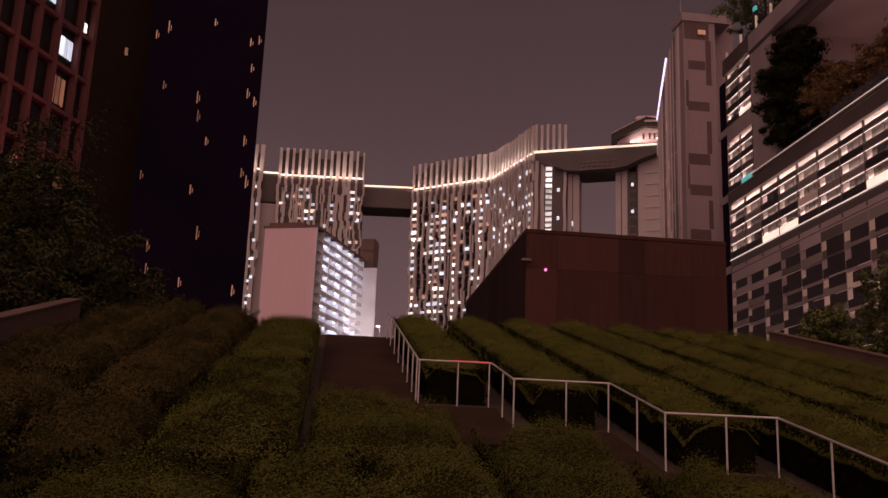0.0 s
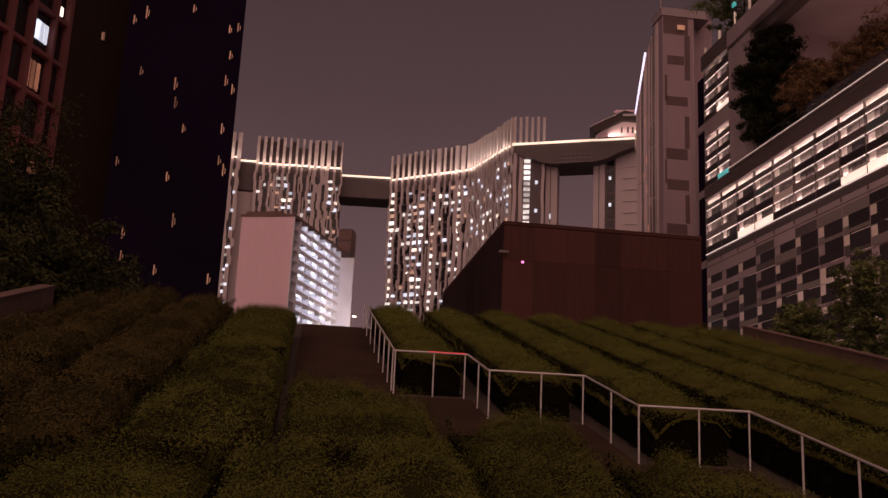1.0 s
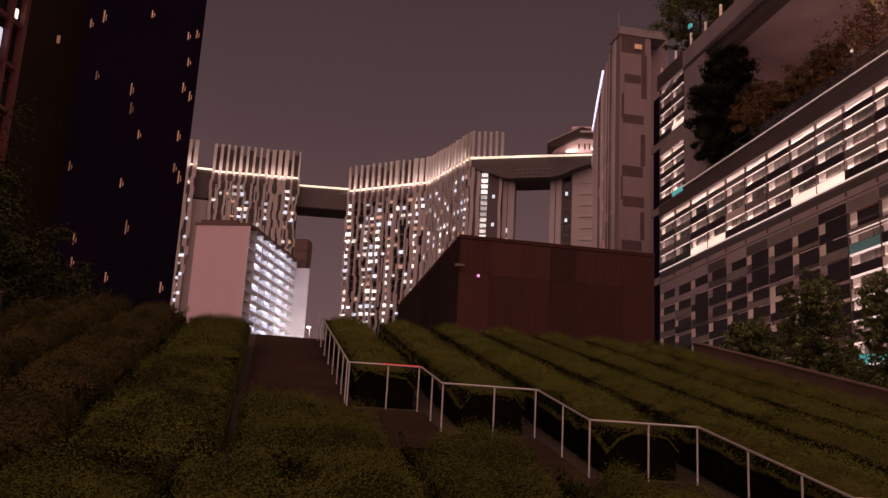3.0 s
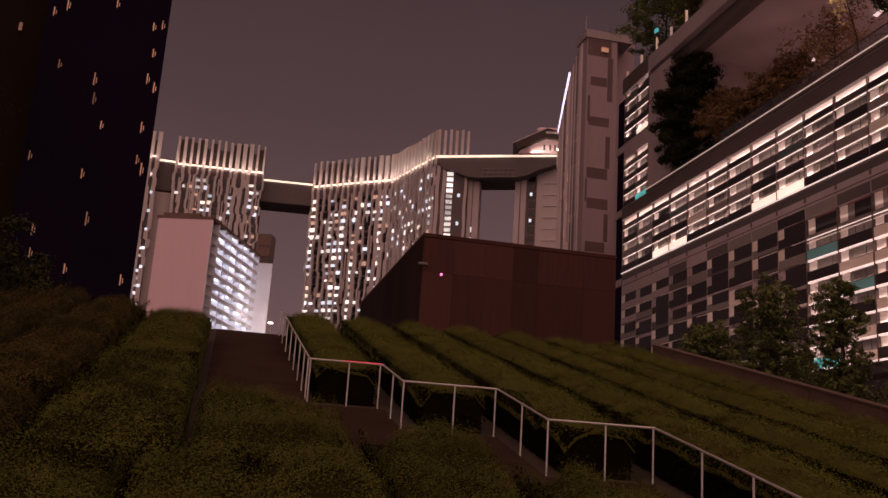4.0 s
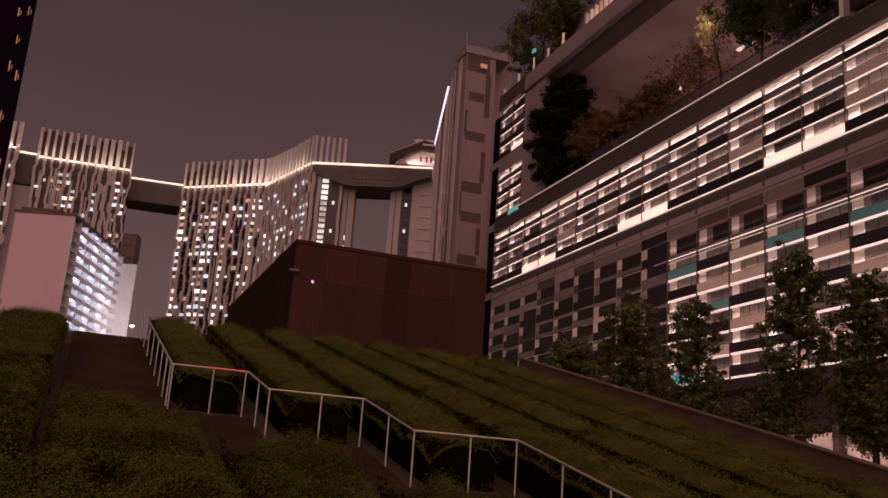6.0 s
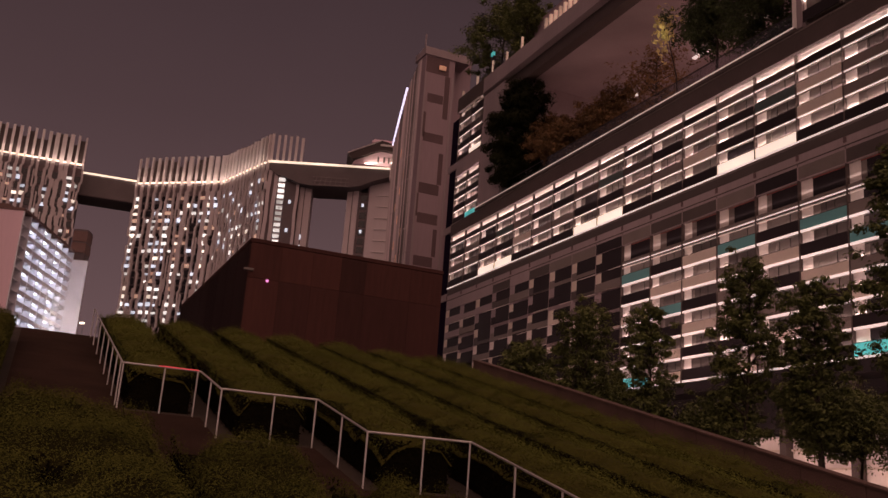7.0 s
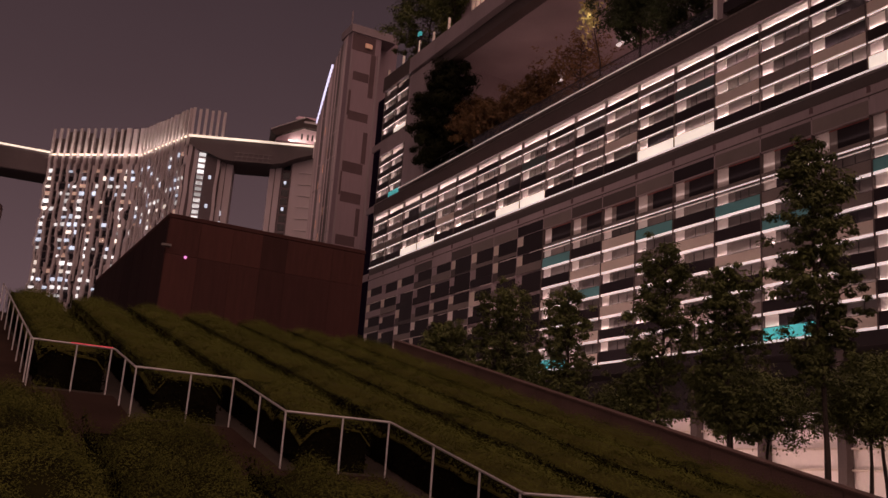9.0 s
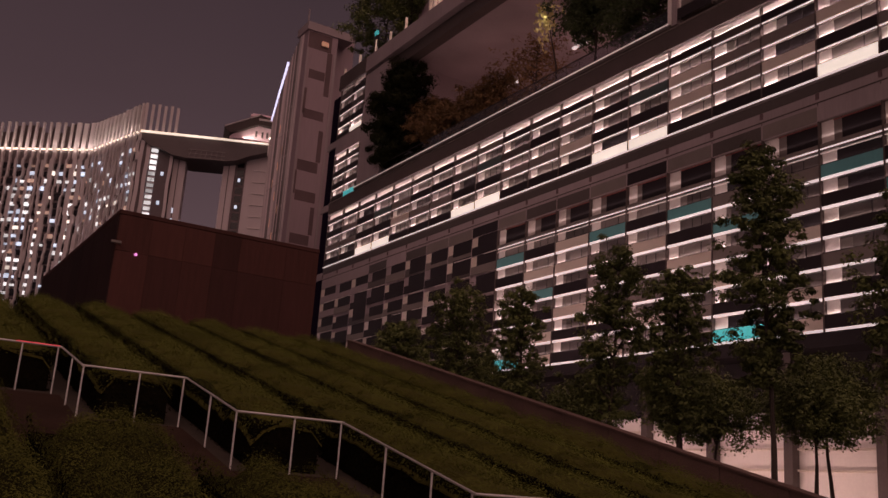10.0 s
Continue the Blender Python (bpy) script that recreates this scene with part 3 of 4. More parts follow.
part("light_line", blocks([(-0.4, w + 8, -0.5, 0.1, E(98.3), E(98.85))], m), M["line"], b, "glowing warm light line")
for i in range(7):
    bm = bmesh.new()
    tube(bm, [m @ Vector((14.2 + i * 1.62, -0.12, E(91.9))), m @ Vector((15.0 + i * 1.5, -0.12, E(94.4)))], [0.09, 0.09], 5)
    part("truss_bar", bm, M["bridge_bar"], b)
for z in (91.9, 93.1, 94.3):
    part("truss_bar", blocks([(13.9, 24.8, -0.2, -0.01, E(z), E(z + 0.2))], m), M["bridge_bar"], b)

# recessed wing with a lit stair beside the long bridge
m, w = frame_of((67.8, 279.5), (76.5, 276.5))
t = thing("tower_wing", "recessed tower wing with a lit stair and a plain wall", "tower")
part("wall", blocks([(0, 0.8, 0, 8, CITY, E(93))], m), M["bridge"], t)
part("plain_wall", blocks([(0.8, 4.4, -0.6, 8, CITY, E(92.6))], m), M["tower_grey"], t)
part("joint", blocks([(2.2, 2.45, -0.7, -0.61, CITY, E(92))], m), M["bridge"], t)
rr = random.Random(5)
for k in range(4):
    part("window", blocks([(2.15, 2.5, -0.8, -0.71, E(66 + 3.1 * k), E(66 + 3.1 * k + rr.uniform(0.4, 1.6)))], m), M["win_cool"], t, "small lit window")

# last tower with ledges, a dark glazed strip and a sheltering roof
m, w = frame_of((84.2, 272), (99.5, 264))
t = thing("apartment_tower", "pale tower with storey ledges under a sheltering roof", "tower", "towers joined by sky bridges")
part("wall", blocks([(4.2, w + 10, 0, 12, CITY, E(97.6))], m), M["tower_grey"], t)
part("glazed_strip", blocks([(0.9, 4.2, 0.6, 10, CITY, E(94))], m), M["tower_wall"], t)
for k in range(14):
    part("dark_window", blocks([(1.6, 3.6, 0.5, 0.595, E(56 + 2.75 * k), E(58 + 2.75 * k))], m), M["dark_glass"], t)
part("side_wall", blocks([(-2.6, 0.9, 0.2, 10, CITY, E(93))], m), M["tower_grey"], t)
part("joint", blocks([(-1.0, -0.75, 0.1, 0.19, CITY, E(92))], m), M["bridge"], t)
for k in range(10):
    part("ledge", blocks([(6.6, 11.6, -0.3, -0.01, E(58.4 + 3.6 * k), E(58.75 + 3.6 * k))], m), M["fin"], t)
for k in range(0, 10, 3):
    part("window", blocks([(2.1, 2.8, 0.3, 0.49, E(62 + 2.8 * k), E(63 + 2.8 * k))], m), M["win_cool"], t, "small lit window")
m, w = frame_of((79.0, 267), (96, 262))
roof = thing("roof_pavilion", "pale roof pavilion with a low sloping roof on the tower", "pavilion")
bm = bmesh.new()
prof = [(-0.2, 101.4), (9.7, 106.5), (16, 105.0), (16, 102.9), (9.7, 103.4), (1.6, 99.6), (0.4, 100.4)]
fr = [bm.verts.new(m @ Vector((x, -2, E(z)))) for x, z in prof]
bk = [bm.verts.new(m @ Vector((x, 10, E(z)))) for x, z in prof]
bm.faces.new(fr)
bm.faces.new(bk[::-1])
for i in range(len(prof)):
    j = (i + 1) % len(prof)
    bm.faces.new((fr[j], fr[i], bk[i], bk[j]))
part("roof", bm, M["crown"], roof)
part("roof_edge", blocks([(9.5, 16, -2.3, -2.01, E(104.6), E(105.2))], m), M["fin"], roof)
bm = bmesh.new()
tube(bm, [m @ Vector((-0.2, -2.15, E(101.2))), m @ Vector((9.7, -2.15, E(106.3)))], [0.22, 0.22], 5)
part("roof_edge", bm, M["fin"], roof)
bm = bmesh.new()
tri = [(1.5, 98.7), (16, 98.7), (16, 103.0), (9.7, 103.5), (2.2, 99.7)]
fr = [bm.verts.new(m @ Vector((x, -0.4, E(z)))) for x, z in tri]
bk = [bm.verts.new(m @ Vector((x, 8, E(z)))) for x, z in tri]
bm.faces.new(fr)
bm.faces.new(bk[::-1])
for i in range(5):
    j = (i + 1) % 5
    bm.faces.new((fr[j], fr[i], bk[i], bk[j]))
part("gable_wall", bm, M["gable"], roof, "pale gable wall washed with warm light")
part("hut", blocks([(7.6, 16, 3, 7, E(106), E(108.5)), (7.0, 16.5, 2.6, 7.4, E(107.4), E(108.0))], m), M["gable"], roof)
for x in (9.0, 10.8, 12.2, 13.6):
    part("window", blocks([(x, x + 0.55, -0.6, -0.41, E(99.8), E(101.6))], m), M["bridge"], roof, "dark window slit")
lamp("pavilion_light", "AREA", m @ look((8.5, -1.6, E(98.9)), (9, -0.4, E(101.5))), 260, (1.0, 0.82, 0.62), size=12, size_y=0.3)
for k in range(3):
    part("post", blocks([(13.0 + 1.1 * k, 13.35 + 1.1 * k, -3.4, -3.0, E(93.5), E(100.5))], m), M["fin"], roof)

# ---- white slab block with lit access balconies ----
m, w = frame_of((-6.5, 250), (7.25, 289))
blk = thing("apartment_block", "white slab block with a blank pink gable and lit balconies", "apartment block")
part("gable", blocks([(-0.25, 0, 0, 14.6, CITY, E(63.0))], m), M["gable"], blk, "blank pinkish gable wall")
part("wall", blocks([(0, w, 1.7, 14.6, CITY, E(62.6))], m), M["balcony"], blk)
part("roof", blocks([(-0.4, w, -0.3, 15.0, E(62.6), E(63.3)), (1, 20, 4, 14, E(63.3), E(64.4))], m), M["roof_brown"], blk)
N_FL, BAYS = 13, 8
for k in range(N_FL):
    z = E(59.6 - 2.75 * k)
    gallery = part("balcony_slab", blocks([(0, w, 0, 1.7, z - 0.15, z)], m), M["balcony"], blk)
    lamp("balcony_light", "AREA", m @ look((w / 2 + 2, 0.15, z + 2.4), (w / 2 + 2, 1.5, z + 0.6)), 225, (0.88, 0.91, 1.0), size=w - 6, size_y=0.2)
    for i in range(BAYS):
        x0, x1 = w * i / BAYS, w * (i + 1) / BAYS
        if i > 0:
            part("balcony_front", blocks([(x0 + 0.1, x1 - 0.1, -0.1, 0.02, z, z + 0.95)], m), M["balcony"], gallery)
        if i == 0:
            part("window", blocks([(x0 + 1.2, x1 - 1.0, 1.5, 1.69, z + 0.7, z + 2.0)], m), M["dark_glass"], blk)
        elif i in (3, 5) or (i == 1 and k % 2):
            part("ceiling_lamp", blocks([(x0 + 1.0, x1 - 1.0, 0.3, 0.8, z + 2.36, z + 2.54)], m), M["lamp_cool"], gallery, "bright cool ceiling lamp")
for i in range(BAYS + 1):
    x = w * i / BAYS
    part("pier", blocks([(x - 0.18, x + 0.18, -0.25, 1.69, CITY, E(62.55))], m), M["balcony"], blk)
part("stair_tower", blocks([(w, w + 0.6, -4.4, 9, CITY, E(60.6))], m), M["balcony"], blk, "pale end wall")
part("stair_core", blocks([(w + 1.8, w + 6.6, -2.5, 1.4, CITY, E(70.2))], m), M["tower_wall"], blk)
for z in (63.2, 66.6):
    part("louvre", blocks([(w + 1.6, w + 6.8, -2.6, 1.5, E(z), E(z + 2.9))], m), M["roof_brown"], blk, "brown louvre box")

post = thing("street_lamp", "lit street lamp on a slim pole beside the white block", "street lamp")
bm = bmesh.new()
tube(bm, [(12.6, 278, CITY), (12.6, 278, E(41.0))], [0.18, 0.09], 8)
part("pole", bm, M["metal_dark"], post)
part("lamp_head", blocks([(11.6, 12.9, 277.7, 278.3, E(41.0), E(41.5))], chamfer=0.1), M["lamp_warm"], post, "glowing warm lamp head")
lamp("street_light", "POINT", pose(11.2, 277.0, E(40.8)), 2000, (1.0, 0.82, 0.68))

# ---- dark tower and its neighbours beside the garden ----
dk = thing("dark_tower", "tall dark tower with a few dim lit windows", "tower")
bm = bmesh.new()
plan = ((-19.8, 90), (-8.75, 90), (-11.4, 112), (-22.5, 112))
lo = [bm.verts.new((x, y, CITY)) for x, y in plan]
hi = [bm.verts.new((x, y, E(64))) for x, y in plan]
bm.faces.new(hi)
for i in range(4):
    bm.faces.new((lo[i], lo[(i + 1) % 4], hi[(i + 1) % 4], hi[i]))
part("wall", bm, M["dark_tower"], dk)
rr = random.Random(8)
for x, z in ((-19.1, 40.9), (-18.0, 41.8), (-17.9, 35.7), (-14.4, 32.8), (-13.4, 30.3), (-14.4, 25.4), (-13.4, 21.2), (-19.1, 26.5), (-17.8, 19.7), (-9.9, 35.5), (-9.2, 34.7), (-9.8, 30.6),
             (-9.8, 27.4), (-9.3, 26.5), (-10.0, 40.9), (-9.2, 41.2), (-13.6, 42.7), (-14.6, 16.4), (-9.7, 15.9), (-14.6, 34.7), (-17.7, 17.5), (-9.7, 38.2)):
    s = rr.uniform(0.6, 1.0)
    part("window", blocks([(x - 0.14, x - 0.04, 89.9, 89.99, E(z) - 0.6 * s, E(z) + 0.7 * s), (x + 0.08, x + 0.14, 89.9, 89.99, E(z) - 0.35 * s, E(z) + 0.25 * s)]), M["glow_faint"], dk, "faintly lit window")
ol = thing("olive_block", "dark olive brown blank slab building", "building")
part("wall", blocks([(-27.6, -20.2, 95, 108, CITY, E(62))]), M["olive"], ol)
part("lamp", blocks([(-23.2, -22.9, 94.8, 94.99, E(40.6), E(41.4))]), M["glow_faint"], ol, "faint yellow lamp")
m, w = frame_of((-27.5, 47), (-19.6, 69))
red = thing("red_building", "reddish lit building with dark windows in deep frames", "building")
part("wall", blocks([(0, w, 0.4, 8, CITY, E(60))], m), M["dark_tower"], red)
ups = [w + 0.4, w - 1.15, w - 3.65, w - 5.75] + [w - 7.75 - 2.05 * i for i in range(8)]
for i, u in enumerate(ups):
    half = 0.13 if i == 1 else 0.2
    part("upright", blocks([(u - half, u + half, -0.25, 0.39, E(19.0), E(50))], m), M["red_frame"], red)
for k in range(9):
    z = E(20.7 + 3.25 * k)
    part("band", blocks([(-0.3, w + 0.6, -0.18, 0.385, z - 0.15, z + 0.15)], m), M["red_frame"], red)
    for i, (u1, u0) in enumerate(zip(ups, ups[1:])):
        pane = part("window", blocks([(u0 + 0.22, u1 - 0.22, 0.2, 0.38, z + 0.2, z + 3.0)], m), M["dark_glass"], red)
        if (i, k) in ((1, 2), (2, 3)):
            n_slat = 4
            for j in range(n_slat):
                v = u0 + 0.3 + (u1 - u0 - 0.6) * j / n_slat
                part("blind_light", blocks([(v, v + (u1 - u0 - 0.6) / n_slat - 0.08, 0.1, 0.19, z + 0.9, z + 2.3)], m), M["win_cool"], pane, "cool light between blinds")
        if (i, k) == (1, 1):
            for j in range(3):
                part("blind_light", blocks([(u0 + 0.4 + 0.55 * j, u0 + 0.75 + 0.55 * j, 0.1, 0.19, z + 0.5, z + 2.5)], m), M["glow_faint"], pane, "faint light behind a curtain")
        if (i, k) == (0, 3):
            part("blind_light", blocks([(u0 + 0.4, u0 + 1.0, 0.1, 0.19, z + 0.5, z + 1.2)], m), M["win_warm"], pane, "small warm light")
for u in (w - 1.2, w - 3.6, w - 6.0, w - 8.4):
    part("column_lamp", blocks([(u - 0.22, u + 0.22, -0.1, 0.3, E(18.6), E(19.4))], m), M["glow_faint"], red, "warm lamp at a column head")
lamp("red_wash", "AREA", m @ look((w * 0.6, -8, E(16)), (w * 0.6, 0, E(30))), 190, (1.0, 0.22, 0.26), size=10)

# ---- grey tower with brown patches and a light line on its edge ----
gt = thing("grey_tower", "grey tower with brown patches, ribbed side and a light line", "tower")
part("wall", blocks([(61.0, 67.2, 160, 162, CITY, E(84.6))]), M["grey_tower"], gt)
part("side_core", blocks([(63.5, 66.5, 162.02, 166, CITY, E(84.2))]), M["grey_tower"], gt)
for k in range(26):
    y = 162.2 + 0.48 * k
    zt = 86.0 - (y - 162) * 0.79 if y < 168.7 else 80.7 - (y - 168.7) * 1.73
    yb = 162.2 + 0.40 * k
    bm = bmesh.new()
    tube(bm, [(61.0, yb, CITY), (61.0, y, E(70 if zt > 70 else zt - 1)), (61.0, y, E(zt))], [0.13, 0.13, 0.10], 4)
    part("rib", bm, M["mesh_face"], gt)
for k in range(9):
    part("rail", blocks([(60.95, 61.12, 162.1, 172.0 + 0.2 * k, E(30 + 5 * k), E(30.25 + 5 * k))]), M["mesh_face"], gt)
# reflected glints on the ribs, imitated by small glowing blocks
for k, (f, z) in enumerate(((0.5, 44), (0.7, 47), (0.35, 49), (0.6, 52), (0.8, 55), (0.45, 61), (0.7, 66), (0.6, 58))):
    part("side_glint", blocks([(60.8, 60.86, 162.6 + 9 * f, 162.8 + 9 * f, E(z), E(z) + 1.6)]), M["glow_faint"], gt, "glint painted on the ribbed side as a faint glow")
bm = bmesh.new()
tube(bm, [(60.9, 174.7, E(70.3)), (60.9, 172.0, E(75.2)), (60.9, 168.7, E(80.9))], [0.18, 0.26, 0.30], 6)
part("neon_line", bm, M["neon"], gt, "bright violet white light line")
for x0, x1, z0, z1 in ((61.2, 66.0, 81.0, 84.4), (61.9, 65.2, 74.9, 76.7), (61.7, 65.8, 66.8, 68.6), (61.6, 65.7, 56.4, 58.5), (61.8, 65.9, 50.6, 52.6), (61.7, 65.5, 42.4, 44.3),
                       (61.9, 65.6, 34.5, 36.5), (65.3, 66.35, 72.0, 80.95), (61.05, 61.9, 67.6, 72.7), (65.2, 66.1, 58.6, 64.9), (61.05, 61.75, 51.8, 56.3), (65.2, 66.0, 44.5, 49.8)):
    part("brown_patch", blocks([(x0, x1, 159.975, 159.995, E(z0), E(z1))]), M["brown_patch"], gt)
for x0, x1 in ((61.05, 61.35), (66.7, 67.15)):
    part("edge_strip", blocks([(x0, x1, 159.85, 159.985, CITY, E(81))]), M["slab"], gt)
part("roof", blocks([(60.7, 70.2, 159.7, 165, E(84.6), E(86.2))]), M["slab"], gt)
part("roof_lamp", blocks([(63.8, 65.2, 159.5, 159.8, E(81.9), E(82.8))]), M["glow_faint"], gt, "dim lamp under the roof")
part("mast", blocks([(60.7, 60.9, 160.2, 160.4, E(86), E(89))]), M["slab"], gt)
st = thing("stair_tower", "plain grey stair tower beside the panelled building", "tower")
part("wall", blocks([(66.8, 72.5, 164, 175, CITY, E(88))]), M["grey_tower"], st)


# ---- panelled building with lit storeys and a sky garden ----
FX, CELL, Y_END = 54.0, 4.94, 125.0
RECESS = 0.6
build = thing("panelled_building", "large building with grey, black and teal panels and lit recesses", "building")
edges = [Y_END - CELL * i for i in range(20)]        # far to near
Y_NEAR = edges[-1]
part("core", blocks([(FX + RECESS + 0.3, FX + 30, Y_NEAR, Y_END, E(12.2), E(41.0)), (FX + RECESS + 0.3, FX + 30, Y_NEAR, 55.4, E(41), E(60)), (FX + RECESS + 0.3, FX + 30, 110, Y_END, E(41), E(60)),
                     (FX + 25, FX + 30, 55.4, 110, E(41), E(60))]), M["slab"], build)
rr = random.Random(23)


PANEL = {"K": "p_black", "D": "p_dark", "G": "p_grey", "P": "p_pale", "T": "p_teal", "B": "p_bluish", "S": "slab"}


def panel_rows(ya, yb, levels, table, cell_edges, edge_of_light=0.0, header=0.5, thick=False, dim_from=99):
    """Rows of panels between two floor ledges, row by row from the lowest level up.

    Each bay of a row has a panel at its foot, a window above it and a pale reveal at the far end;
    table names the panels from the far bay to the near one. Past edge_of_light the bays are unlit."""
    part("recess_wall", blocks([(FX + RECESS, FX + RECESS + 0.28, ya, yb, levels[0], levels[-1])]), M["white_wall"], build)
    if edge_of_light:
        part("flush_wall", blocks([(FX + 0.24, FX + RECESS - 0.005, edge_of_light, yb, levels[0], levels[-1])]), M["slab"], build, "plain grey wall between dark windows")
    last = len(levels) - 2
    for k in range(last + 1):
        zb, zt = levels[k], levels[k + 1]
        pitch = zt - zb
        lit_end = edge_of_light or yb
        deep = thick and k < dim_from
        lip = 0.20 if deep else 0.085
        # light caught by the window heads, put in as strips that glow
        if k or thick:
            part("light_strip", blocks([(FX + 0.02, FX + 0.07, ya, lit_end, zb - lip + 0.11, zb + 0.11)]), M["strip"], build, "glowing strip for the lit window head")
        if thick and k >= dim_from:
            part("light_strip", blocks([(FX + 0.02, FX + 0.07, ya, lit_end, zb - 0.30, zb - 0.24)]), M["strip_soft"], build, "second thin glowing strip for the window head")
        for i, (near, far) in enumerate(cell_edges):
            key = table[k][i]
            lit = near < lit_end - 0.5
            wide = far - near
            top_row = k == last
            dim_row = thick and k >= dim_from and lit
            ph = pitch * (0.14 if dim_row else 0.42 if top_row and header else rr.uniform(0.40, 0.46))
            p0, p1 = zb + 0.13, zb + 0.13 + ph
            front = FX - 0.02
            if key == "L":
                part("lit_panel", blocks([(front, FX + 0.06, near + 0.06, far - 0.06, p0, p1)]), M["panel_lit"], build, "translucent panel lit from behind")
            elif key == "N":
                part("teal_panel", blocks([(front, FX + 0.06, near + 0.06, far - 0.06, p0, p1)]), M["teal_lit"], build, "glowing teal panel")
            else:
                part("panel", blocks([(front, FX + 0.06, near + 0.06, far - 0.06, p0, p1)]), M[PANEL[key]], build)
            reveal = wide * rr.uniform(0.21, 0.27)
            w1 = zt - lip - (header if top_row else 0.0) + 0.07
            if lit:
                glass = "p_black" if dim_row else rr.choices(("p_black", "p_dark", "p_grey"), (1, 3, 5) if not deep else (0, 3, 5) if near > 46 else (4, 3, 0))[0]
                part("window", blocks([(FX + 0.24, FX + RECESS - 0.005, near + 0.06, far - reveal, zb + 0.12, w1)]), M[glass], build)
                part("reveal", blocks([(FX + 0.22, FX + RECESS - 0.005, far - reveal + 0.01, far - 0.06, zb + 0.12, zt - 0.03)]), M["white_wall"], build, "white lit window reveal")
                w0 = near + 0.06
                w_end = far - reveal
                if dim_row:
                    part("blind_rail", blocks([(FX + 0.17, FX + 0.225, w0 + 0.1, w_end, w1 - 0.12, w1 - 0.05)]), M["dull_red"], build, "thin dull red line along the window head")
                else:
                    for v in (rr.uniform(0.3, 0.4), rr.uniform(0.62, 0.72))[: rr.choice((1, 2))]:
                        y_bar = w0 + (w_end - w0) * v
                        part("window_bar", blocks([(FX + 0.21, FX + 0.238, y_bar - 0.03, y_bar + 0.03, p1 - 0.1, w1 - 0.02)]), M["p_black"], build)
                    part("panel_edge", blocks([(FX - 0.03, FX - 0.022, near + 0.06, far - 0.06, p1 - 0.05, p1)]), M["p_black"], build)
                if top_row and header:
                    part("header", blocks([(FX + 0.215, FX + RECESS - 0.005, near + 0.06, far - 0.06, w1 + 0.01, zt - 0.02)]), M["white_wall"], build, "white lit head of the window")
                if rr.random() < 0.6:
                    c1 = far - reveal - 0.04
                    part("curtain", blocks([(FX + 0.20, FX + 0.235, c1 - wide * rr.uniform(0.08, 0.2), c1, p1 - 0.1, w1 - 0.12)]), M["p_grey"], build, "grey curtain at the window's edge")
                part("soffit", blocks([(FX + 0.08, FX + 0.235, near + 0.05, far - 0.05, zt - 0.02, zt + 0.06)]), M["p_grey"], build)
            else:
                # unlit bay: black glass, now and then run together with the panel below it
                off = rr.choice((-0.5, -0.25, 0.0, 0.0, 0.2)) if 0 < k < last else 0.0
                g0 = p1 - (pitch * rr.choice((0.0, 0.08, 0.16)) if key in "GSP" or rr.random() < 0.4 else pitch * 0.36)
                part("window", blocks([(FX - 0.035, FX + 0.235, near + 0.08, far - reveal, g0 + off, zt + off * 0.8 + rr.choice((-0.05, 0.0, 0.06)))]), M["p_black"], build)
                part("reveal", blocks([(FX + 0.0, FX + 0.235, far - reveal + 0.01, far - 0.07, p1 + off * 0.6, zt + off * 0.6 - 0.03)]), M[rr.choice(("p_light", "p_light", "p_pale") if k < 4 else ("p_pale", "p_pale", "slab"))], build, "pale window reveal")
                if k < last and rr.random() < 0.55:
                    part("rail_strip", blocks([(FX - 0.045, FX - 0.025, near + 0.06, far - wide * rr.choice((0.0, 0.3, 0.5)), zt + 0.0, zt + 0.07)]), M["p_light"], build, "thin pale strip under a panel")
    for y in sorted({e for c in cell_edges for e in c}):
        unlit = edge_of_light and y > edge_of_light + 0.5
        part("mullion", blocks([(FX - (0.02 if unlit else 0.10), FX + 0.2, y - 0.045, y + 0.045, levels[0] - 0.1, levels[-1])]), M["slab" if unlit else "slab_dark"], build)


cells = [(b, a) for a, b in zip(edges, edges[1:])]
G1 = (E(30.5), E(32.55), E(34.65), E(36.72), E(38.22))
LOW = tuple(E(12.33 + 2.12 * k) for k in range(8))
panel_rows(Y_NEAR, Y_END, G1, ("KKLLKKKLLKKKLLKKKLK", "GGKKPGGKKGGPKKPGPKG", "KGKBGKKDBDKGKBPGGPK", "DKDDGDKDGKDKGDKDKGD"), cells)
panel_rows(Y_NEAR, Y_END, LOW, ("GKGSGKGDKNPKPGKNPKG", "KKGKKGDKGGPKKPGKPKP", "GGKGDKKDDKKPPGKPKGP", "KDGKKGKGPPTKGKPGPKT", "GKDGGGPGKKPPGPKTGKT", "SGKKKKKDGTKPTKTGGTK", "SSSDGDGGKGGGGGGGGGG"),
           cells, edge_of_light=80.55, header=0.0, thick=True, dim_from=6)
# panels let into the ledge over the lower rows
for i, key in enumerate("SSSDSDGGKGDTGKGDGSS"):
    near, far = cells[i]
    if key != "S":
        part("panel", blocks([(FX - 0.072, FX - 0.053, near + 0.08, far - 0.08, E(27.22), E(28.3))]), M["p_dark" if key == "T" else PANEL[key]], build)
left_cells = [(120.9, 125.0), (116.8, 120.9)]
panel_rows(116.8, Y_END, (E(40.15), E(41.95), E(43.9), E(45.85), E(47.5)), ("KN", "KD", "KK", "DD"), left_cells)
panel_rows(116.8, Y_END, (E(50.05), E(51.7), E(53.8), E(56.0), E(58.2)), ("KL", "KK", "KD", "DK"), left_cells)
near_cells = [c for c in cells if c[1] < 55.9]
